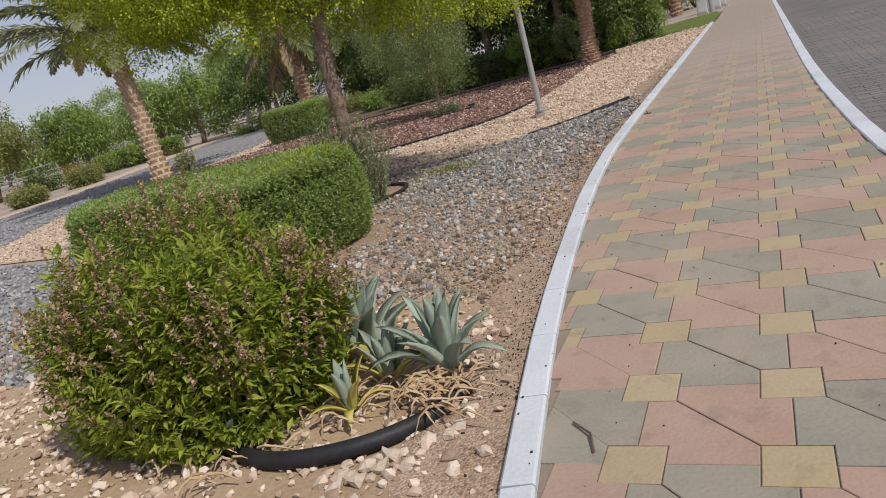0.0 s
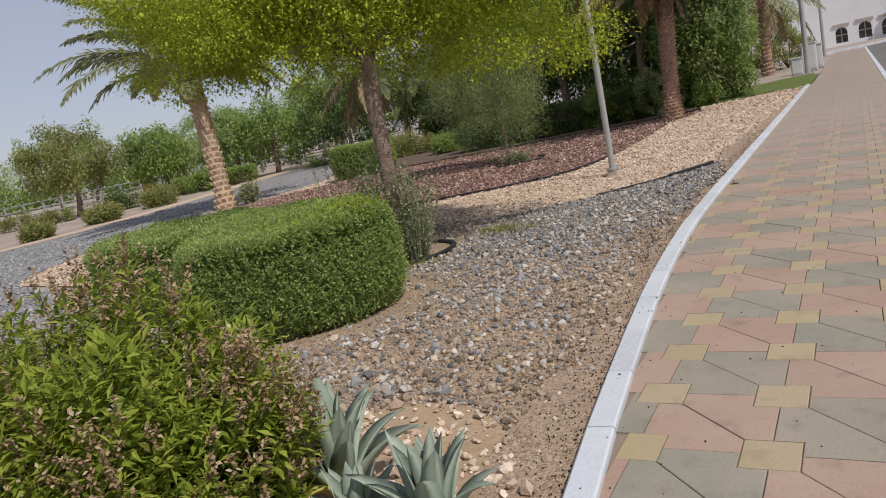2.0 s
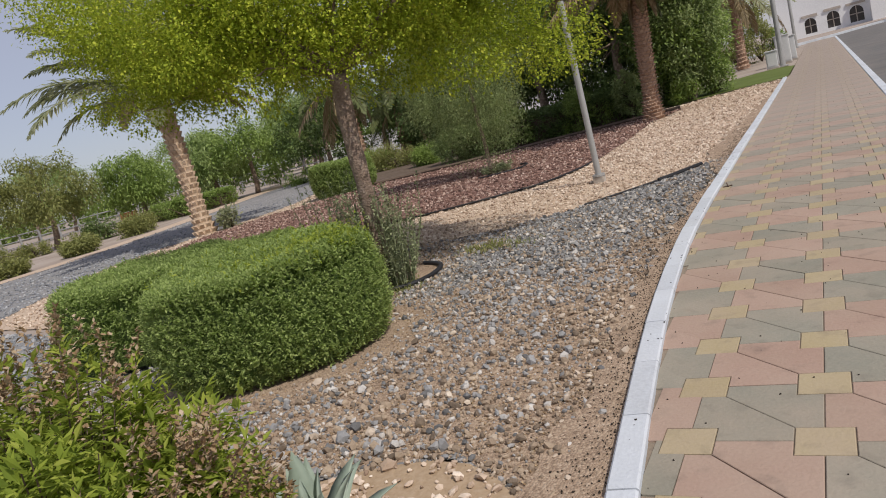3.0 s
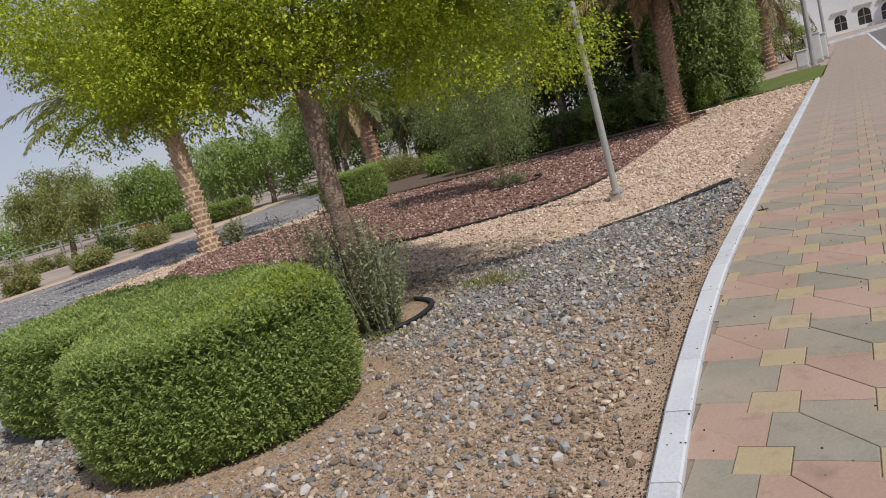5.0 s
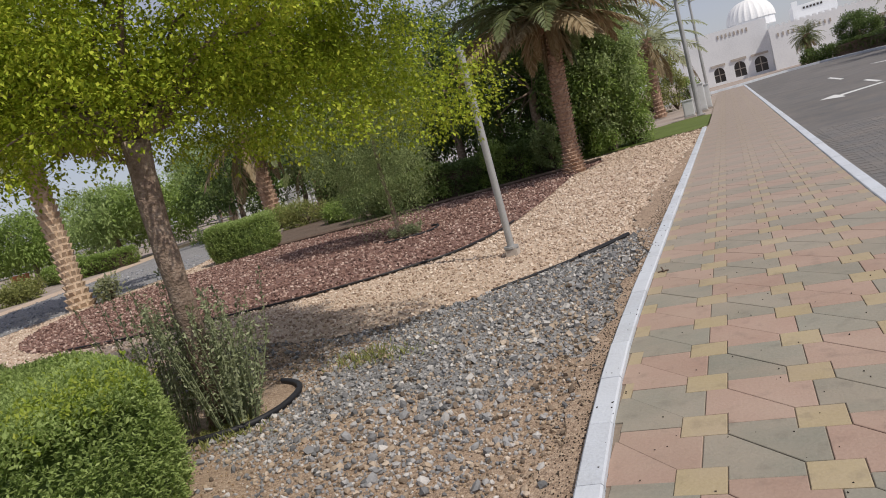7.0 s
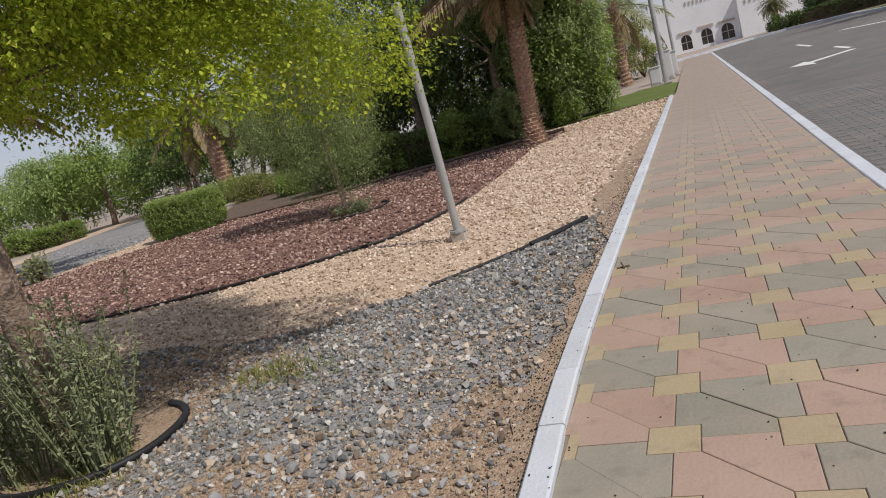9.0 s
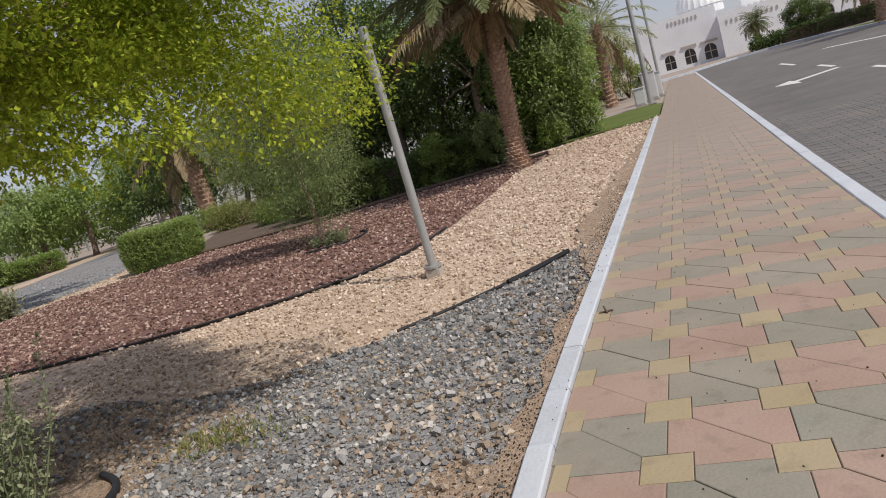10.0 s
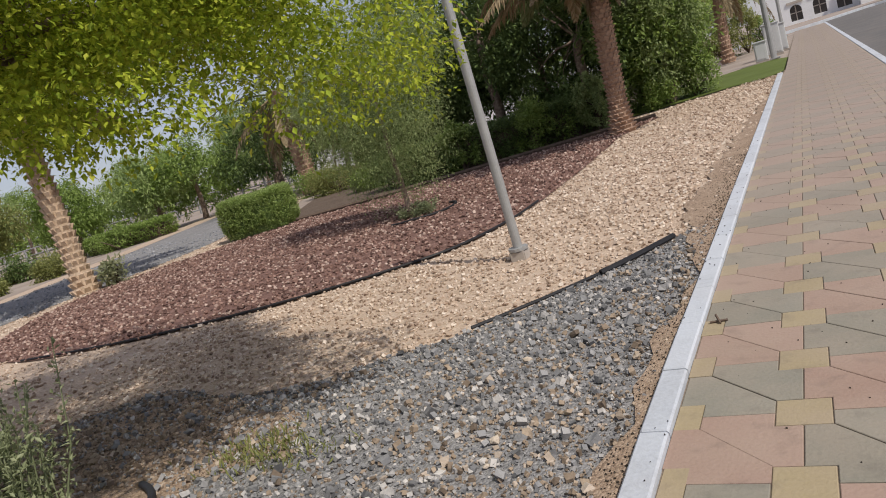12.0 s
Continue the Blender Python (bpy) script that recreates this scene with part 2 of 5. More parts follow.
def thing(name, at, label, category, group="", kind="", turn=0.0):
    e = new(name)
    e.empty_display_size = 0.2
    e.matrix_basis = pose(*at, 0, 0, turn)
    return tagged(e, label, category, group, kind)


def join(*groups):
    vs, fs, n = [], [], 0
    for v, f in groups:
        v = np.asarray(v, dtype=float).reshape(-1, 3)
        fs.extend([[i + n for i in face] for face in (f if isinstance(f, list) else f.tolist())])
        vs.append(v)
        n += len(v)
    return np.concatenate(vs), fs


def box(x0, x1, y0, y1, z0, z1, bevel=0.0):
    if not bevel:
        v = [(x, y, z) for z in (z0, z1) for y in (y0, y1) for x in (x0, x1)]
        return np.array(v), [[0, 2, 3, 1], [4, 5, 7, 6], [0, 1, 5, 4], [2, 6, 7, 3], [0, 4, 6, 2], [1, 3, 7, 5]]
    bm = bmesh.new()
    bmesh.ops.create_cube(bm, size=1, matrix=Matrix.LocRotScale(((x0 + x1) / 2, (y0 + y1) / 2, (z0 + z1) / 2), None, (x1 - x0, y1 - y0, z1 - z0)))
    bmesh.ops.bevel(bm, geom=bm.edges[:], offset=bevel, segments=2, affect="EDGES")
    v = np.array([p.co[:] for p in bm.verts])
    f = [[p.index for p in face.verts] for face in bm.faces]
    bm.free()
    return v, f


def tube(pts, radii, sides=8, cap=True):
    pts = [Vector(p) for p in pts]
    v, f = [], []
    up = Vector((0.31, 0.22, 0.93))
    for i, p in enumerate(pts):
        d = (pts[min(i + 1, len(pts) - 1)] - pts[max(i - 1, 0)]).normalized()
        a = d.cross(up if abs(d.dot(up)) < 0.9 else Vector((1, 0, 0))).normalized()
        b = d.cross(a)
        r = radii[i] if hasattr(radii, "__len__") else radii
        for k in range(sides):
            t = 2 * math.pi * k / sides
            v.append(p + a * math.cos(t) * r + b * math.sin(t) * r)
    for i in range(len(pts) - 1):
        for k in range(sides):
            q = (k + 1) % sides
            f.append([i * sides + k, i * sides + q, (i + 1) * sides + q, (i + 1) * sides + k])
    if cap:
        f.append(list(range(sides))[::-1])
        f.append([(len(pts) - 1) * sides + k for k in range(sides)])
    return np.array([p[:] for p in v]), f


def spline(pts, n=8, closed=False):
    """Catmull-Rom through the points."""
    P = [np.array(p, dtype=float) for p in pts]
    m = len(P)
    out = []
    for i in range(m if closed else m - 1):
        if closed:
            a, b, c, d = P[i - 1], P[i], P[(i + 1) % m], P[(i + 2) % m]
        else:
            a, b, c, d = P[max(i - 1, 0)], P[i], P[i + 1], P[min(i + 2, m - 1)]
        for k in range(n):
            t = k / n
            out.append(0.5 * (2 * b + (c - a) * t + (2 * a - 5 * b + 4 * c - d) * t * t + (3 * b - a - 3 * c + d) * t ** 3))
    if not closed:
        out.append(P[-1])
    return np.array(out)


def inside(poly, x, y):
    """Which of the points lie in the polygon."""
    c = np.zeros(len(x), bool)
    px, py = poly[:, 0], poly[:, 1]
    j = len(poly) - 1
    for i in range(len(poly)):
        hit = ((py[i] > y) != (py[j] > y)) & (x < (px[j] - px[i]) * (y - py[i]) / (py[j] - py[i] + 1e-12) + px[i])
        c ^= hit
        j = i
    return c


def sheet(name, poly, z, material, label, category):
    v = np.column_stack([poly[:, 0], poly[:, 1], np.full(len(poly), z)])
    ob = part(name, (v, [list(range(len(poly)))]), material)
    return tagged(ob, label, category, kind="structure")


# ---- scattered stones ----
def rock_shape(seed, fine=True):
    r = np.random.default_rng(seed)
    bm = bmesh.new()
    if fine:
        bmesh.ops.create_icosphere(bm, subdivisions=1, radius=1)
    else:
        bmesh.ops.create_cube(bm, size=1.3)
    v = np.array([p.co[:] for p in bm.verts])
    v = v * (1 + r.uniform(-0.28, 0.28, (len(v), 1))) + r.uniform(-0.12, 0.12, v.shape)
    f = [[p.index for p in face.verts] for face in bm.faces]
    bm.free()
    return v, np.array(f)


ROCKS = [rock_shape(s) for s in range(6)]
LUMPS = [rock_shape(s, False) for s in range(20, 26)]


def rotations(n, r, tilt=0.5):
    a, b, c = r.uniform(0, 2 * np.pi, n), r.normal(0, tilt, n), r.normal(0, tilt, n)
    ca, sa, cb, sb, cc, sc = np.cos(a), np.sin(a), np.cos(b), np.sin(b), np.cos(c), np.sin(c)
    z, o = np.zeros(n), np.ones(n)
    A = np.array([[ca, -sa, z], [sa, ca, z], [z, z, o]]).transpose(2, 0, 1)
    B = np.array([[o, z, z], [z, cb, -sb], [z, sb, cb]]).transpose(2, 0, 1)
    C = np.array([[cc, z, sc], [z, o, z], [-sc, z, cc]]).transpose(2, 0, 1)
    return A @ B @ C


def strew(name, at, size, material, label, category, shapes=None, flat=0.6, sink=0.15, tilt=0.45, seed=1):
    """One object of many stones: at (n x 3), size (n)."""
    shapes = shapes or ROCKS
    r = np.random.default_rng(seed)
    vs, fs, n0 = [], [], 0
    pick = r.integers(0, len(shapes), len(at))
    for k, (v, f) in enumerate(shapes):
        idx = np.nonzero(pick == k)[0]
        if not len(idx):
            continue
        n = len(idx)
        R = rotations(n, r, tilt)
        s = size[idx][:, None] * np.column_stack([r.uniform(0.7, 1.25, n), r.uniform(0.7, 1.1, n), flat * r.uniform(0.7, 1.3, n)])
        w = np.einsum("nij,nkj->nki", R, v[None] * s[:, None, :])
        w += at[idx][:, None, :]
        w[:, :, 2] += (size[idx] * (flat - sink))[:, None]
        vs.append(w.reshape(-1, 3))
        fs.extend((f[None] + (n0 + np.arange(n) * len(v))[:, None, None]).reshape(-1, f.shape[1]).tolist())
        n0 += n * len(v)
    ob = part(name, (np.concatenate(vs), fs), material)
    return tagged(ob, label, category, kind="stuff")


def spots(poly, x0, x1, y0, y1, n, r, avoid=()):
    x, y = r.uniform(x0, x1, n), r.uniform(y0, y1, n)
    k = inside(poly, x, y)
    for a in avoid:
        k &= ~inside(a, x, y)
    return x[k], y[k]


# ---- leaves ----
def leaves(at, size, r, aim=None, spread=1.0, aspect=0.45, up=0.6):
    """Folded diamond leaves: at (n x 3), size (n); aim (n x 3): the way they point."""
    n = len(at)
    d = r.normal(0, 1, (n, 3)) * spread
    if aim is not None:
        d = d + aim
    d[:, 2] = d[:, 2] * 0.8 - 0.1
    d /= np.linalg.norm(d, axis=1)[:, None] + 1e-9
    w = np.cross(d, r.normal(0, 1, (n, 3)) + np.array([0, 0, up * 6]))
    w /= np.linalg.norm(w, axis=1)[:, None] + 1e-9
    u = np.cross(w, d)
    s = size[:, None]
    a = at
    b = at + d * s * 0.45 + w * s * aspect * 0.5 + u * s * 0.08
    c = at + d * s
    e = at + d * s * 0.45 - w * s * aspect * 0.5 + u * s * 0.08
    v = np.stack([a, b, c, e], 1).reshape(-1, 3)
    f = (np.arange(n) * 4)[:, None] + np.array([0, 1, 2, 3])[None]
    return v, f


def crown_points(r, blobs, n, hollow=0.55, flat=1.0):
    """Leaf places in clumps: blobs are (x, y, z, radius)."""
    B = np.array(blobs)
    w = B[:, 3] ** 2
    k = r.choice(len(B), n, p=w / w.sum())
    d = r.normal(0, 1, (n, 3))
    d /= np.linalg.norm(d, axis=1)[:, None]
    rad = B[k, 3] * (hollow + (1 - hollow) * r.random(n) ** 0.7) * r.uniform(0.75, 1.15, n)
    p = B[k, :3] + d * rad[:, None] * np.array([1, 1, flat])
    return p, d


def clumps(r, centre, radii, n, size, lower=-0.5):
    """Clump centres through an uneven crown."""
    out = []
    while len(out) < n:
        d = r.normal(0, 1, 3)
        d /= np.linalg.norm(d)
        if d[2] < lower:
            continue
        q = r.uniform(0.45, 1.0) ** 0.6 * r.uniform(0.85, 1.1)
        out.append((centre[0] + d[0] * radii[0] * q, centre[1] + d[1] * radii[1] * q, centre[2] + d[2] * radii[2] * q, size * r.uniform(0.6, 1.35)))
    return out

# ---- ground ----
ground_poly = np.array([(-900, -900), (900, -900), (900, 900), (-900, 900)], float)
sheet("ground", ground_poly, -0.05, M_EARTH, "pale dry sandy ground reaching the horizon", "ground")

# edges of the footpath: it bends to the right towards its near end
KERB_L = spline([(4.0, -3.0, 0), (3.1, -0.9, 0), (2.72, 0.2, 0), (2.42, 1.1, 0), (2.27, 1.68, 0), (2.14, 2.36, 0), (2.025, 3.02, 0), (1.87, 4.2, 0), (1.775, 5.1, 0), (1.70, 6.2, 0), (1.672, 7.4, 0), (1.68, 10, 0), (1.705, 16, 0), (1.725, 22.7, 0)], 10)
KERB_R = spline([(7.2, -2.0, 0), (5.75, -0.3, 0), (4.75, 1.4, 0), (4.1, 2.9, 0), (3.70, 4.0, 0), (3.53, 4.8, 0), (3.43, 6.4, 0), (3.365, 8.6, 0), (3.34, 12, 0), (3.33, 24, 0), (3.30, 53, 0)], 10)


def edge_x(line, y):
    return np.interp(y, line[:, 1], line[:, 0])


path_poly = np.concatenate([KERB_L[:, :2], [(1.76, 53.0)], KERB_R[::-1, :2]])
sheet("footpath_bed", path_poly, -0.006, M_JOINT, "sandy joints under the coloured footpath pavers", "footpath")

# parking road right of the path
lot_poly = np.concatenate([KERB_R[:, :2] + [0.12, 0], [(3.4, 55), (6, 58.4), (8.5, 58.4), (10.7, 54.5), (12.1, 42.5), (13.9, 30), (17, 15), (24, -5), (24, -30), (7.4, -30)]])
sheet("road", lot_poly, -0.0195, M_LOT, "grey block-paved parking road with faded white marks", "road")

# gravel beds
grey_poly = np.concatenate([
    [(2.0, 2.75), (1.2, 3.4), (0.6, 3.2), (0.1, 2.65), (-0.6, 2.55), (-1.2, 2.6), (-3, 2.05), (-8, 0.7), (-26, -2), (-26, 2), (-19.5, 9.5)],
    spline([(-19.5, 10), (-18.7, 13), (-18.6, 16), (-19.6, 20), (-22, 26), (-27, 36)], 6)[:, :2],
    spline([(-24, 37), (-17, 27), (-12.2, 19), (-11.8, 15.5), (-12.2, 13), (-12.0, 11.2), (-10.5, 8.8), (-9.1, 7.1), (-7.5, 6.45), (-5.4, 6.1), (-3.8, 6.9), (-2.3, 8.1), (-1.35, 7.95), (-0.75, 8.0), (-0.25, 8.3), (0.2, 8.58), (0.6, 9.0), (0.95, 9.45), (1.26, 9.95), (1.40, 10.3)], 6)[:, :2],
    [(1.68, 10.2), (1.67, 8), (1.67, 6.3), (1.73, 5.1), (1.87, 3.9)]])
tan_poly = np.concatenate([
    [(1.68, 5.5), (1.67, 8), (1.68, 12), (1.72, 23.4), (0.6, 22.9), (-0.3, 22.4), (-1.4, 21.6), (-1.2, 19)],
    [(-3, 15), (-9, 17.2), (-11.0, 19.8), (-17.5, 30), (-18.6, 30), (-12.9, 19.5), (-14.2, 14.5), (-13.8, 11.2), (-10.6, 7.9), (-9.4, 7.0), (-6, 6.4), (-4, 5.6), (-2, 6.5), (0, 6.5)]])
red_poly = np.concatenate([
    spline([(-1.0, 18.3), (-0.85, 15.8), (-0.8, 13.4), (-0.86, 12.05), (-1.15, 11.15), (-1.7, 10.68), (-2.4, 10.3), (-3.4, 9.95), (-4.8, 9.7), (-6.6, 9.65), (-8.3, 10.2), (-10.0, 11.4), (-11.2, 13.2), (-11.0, 15.2), (-10.0, 16.6)], 6)[:, :2],
    [(-9.0, 17.9), (-6.6, 18.2), (-4.5, 18.9), (-2.4, 19.6), (-0.6, 20.3)]])
near_poly = spline([(1.93, 2.7, 0), (1.3, 3.35, 0), (0.6, 3.15, 0), (0.15, 2.6, 0), (-0.6, 2.5, 0), (-1.4, 2.55, 0), (-3.4, 1.95, 0), (-4.6, 0.5, 0), (-2, -1.8, 0), (3.1, -1.5, 0), (2.6, 0.2, 0), (2.2, 1.4, 0), (2.03, 2.2, 0)], 4, True)[:, :2]
far_poly = spline([(-19.4, 10, 0), (-18.6, 13, 0), (-18.5, 16, 0), (-19.5, 20, 0), (-21.9, 26, 0), (-26, 36, 0), (-28, 36, 0), (-23.6, 26, 0), (-21.0, 20, 0), (-19.9, 16, 0), (-20.2, 12, 0), (-21.5, 9.5, 0)], 4, True)[:, :2]
sheet("tan_gravel_bed", tan_poly, -0.034, M_TANBED, "bed of pale tan crushed stone gravel", "gravel")
sheet("grey_gravel_bed", grey_poly, -0.024, M_GREYBED, "bed of blue-grey gravel over brown sand", "gravel")
sheet("red_mulch_bed", red_poly, -0.019, M_REDBED, "bed of dark red crushed stone mulch", "gravel")
sheet("near_gravel_bed", near_poly, -0.015, M_SAND, "sandy bed with pale tan stones", "gravel")
sheet("far_gravel_strip", far_poly, -0.015, M_TANBED, "pale gravel strip along the grey bed", "gravel")
grass_poly = spline([(1.66, 23.3, 0), (0.5, 22.9, 0), (-0.4, 22.5, 0), (-1.6, 22.2, 0), (-3.0, 21.6, 0), (-4.5, 22.5, 0), (-3, 26, 0), (0.2, 29.0, 0), (1.4, 29.3, 0), (2.0, 27.0, 0)], 5, True)[:, :2]
sheet("lawn", grass_poly, -0.006, M_GRASS, "small green lawn beside the footpath", "lawn")

# soil whose dark brown also carries the grove's shade
sheet("grove_bed", np.array([(-9.0, 17.9), (-6.6, 18.25), (-4.5, 18.95), (-2.4, 19.65), (-0.7, 20.4), (-1.7, 21.9), (-3.2, 22.2), (-4.5, 22.6), (-3.2, 26), (-1, 33), (-4, 46), (-16, 46), (-16.5, 30.5), (-10.7, 20)], float), -0.03, M_SOIL, "soil under the grove with its shade put into the colour", "soil")

# ---- kerbs ----
def kerb_stone(a, b, w, z0, z1, side):
    """A bevelled kerb stone between two points of its path-side edge."""
    a, b = np.array(a, float), np.array(b, float)
    d = b - a
    ln = np.linalg.norm(d)
    d /= ln
    n = np.array([-d[1], d[0]]) * side
    e = 0.008
    a, b = a + d * 0.005, b - d * 0.005
    prof = [(0, z0), (0, z1 - e), (e, z1), (w - e, z1), (w, z1 - e), (w, z0)]
    v = []
    for p, q in ((a, 0), (a + d * 0.006, 1), (b - d * 0.006, 1), (b, 0)):
        for o, z in prof:
            v.append((*(p + n * o), z - (0 if q else 0.006) * (z > z0)))
    k = len(prof)
    f = [[i * k + j, (i + 1) * k + j, (i + 1) * k + j + 1, i * k + j + 1] for i in range(3) for j in range(k - 1)]
    f += [list(range(k))[::-1], [3 * k + j for j in range(k)]]
    return np.array(v), f


def steps_along(line, length, y0, y1):
    seg = np.linalg.norm(np.diff(line[:, :2], axis=0), axis=1)
    s = np.concatenate([[0], np.cumsum(seg)])
    q = np.arange(0, s[-1], length)
    p = np.column_stack([np.interp(q, s, line[:, 0]), np.interp(q, s, line[:, 1])])
    return [(p[i], p[i + 1]) for i in range(len(p) - 1) if y0 <= p[i][1] < y1]


def kerb(name, line, w, z1, side, length, split, label):
    root = thing(name, (0, 0, 0), label, "kerb", kind="structure")
    for a, b in steps_along(line, length, -3, split):
        part("kerb_stone", kerb_stone(a, b, w, -0.06, z1 + rng.uniform(-0.003, 0.003), side), M_KERB, root)
    rest = [kerb_stone(a, b, w, -0.06, z1, side) for a, b in steps_along(line, length, split, 99)]
    tagged(part("far_kerb_stones", join(*rest), M_KERB, root), kind="stuff")
    return root


kerb("kerb_left", KERB_L, 0.105, 0.03, 1, 0.5, 15, "low pale grey concrete kerb stones with dirty joints")
kerb("kerb_right", KERB_R, 0.115, 0.012, -1, 0.8, 18, "flush pale grey concrete kerb stones")
FAR_KERB = np.array([(-2.5, 52.6, 0), (0.5, 53.3, 0), (3.4, 55, 0), (6, 58.4, 0), (8.5, 58.4, 0), (10.7, 54.5, 0), (12.1, 42.5, 0), (13.9, 30, 0), (17, 15, 0), (24, -5, 0)], float)
far_root = thing("kerb_far", (0, 0, 0), "white painted kerb across the road's end", "kerb", kind="structure")
part("far_kerb_stones", join(*[kerb_stone(a, b, 0.25, -0.05, 0.12, 1) for a, b in steps_along(FAR_KERB, 1.0, -5, 99)]), M_KERB, far_root)

# road marks
def mark(name, pts, label):
    v = [(x, y, -0.0145) for x, y in pts]
    tagged(part(name, (v, [list(range(len(pts)))]), M_MARK), label, "road marking", kind="structure")


mark("arrow_mark", [(4.34, 22.5), (4.8, 21.7), (4.82, 22.35), (5.9, 23.3), (5.82, 23.6), (4.8, 22.75), (4.75, 23.2)], "worn white arrow painted on the road")
for pts in ([(6.0, 21.1), (6.12, 21.1), (6.12, 18.9), (6.0, 18.9)], [(5.85, 26.3), (5.97, 26.3), (5.97, 24.2), (5.85, 24.2)], [(5.75, 33.2), (5.87, 33.2), (5.87, 29.8), (5.75, 29.8)], [(7.6, 36), (9.2, 32), (9.5, 32), (7.9, 36)]):
    mark("line_mark", pts, "worn white line painted on the road")

# ---- hedges ----
HEDGE_A = spline([(-0.05, 4.85, 0), (-0.14, 4.45, 0), (-0.5, 4.08, 0), (-0.93, 3.95, 0), (-1.28, 4.08, 0), (-1.56, 4.5, 0), (-1.85, 5.05, 0), (-2.1, 5.75, 0), (-1.85, 5.95, 0), (-1.35, 5.85, 0), (-0.7, 5.5, 0), (-0.2, 5.2, 0)], 6, True)[:, :2]
HEDGE_B = spline([(-1.86, 5.1, 0), (-2.05, 4.72, 0), (-2.45, 4.5, 0), (-2.95, 4.48, 0), (-3.25, 4.8, 0), (-3.5, 5.3, 0), (-3.65, 5.75, 0), (-3.45, 6.05, 0), (-2.9, 6.1, 0), (-2.4, 6.0, 0), (-2.08, 5.7, 0)], 6, True)[:, :2]


def nearest_edge(poly, x, y):
    """Distance to the outline."""
    best = np.full(len(x), 1e9)
    for i in range(len(poly)):
        a, b = poly[i - 1], poly[i]
        d = b - a
        t = np.clip(((x - a[0]) * d[0] + (y - a[1]) * d[1]) / (d @ d + 1e-12), 0, 1)
        best = np.minimum(best, np.hypot(x - a[0] - t * d[0], y - a[1] - t * d[1]))
    return best


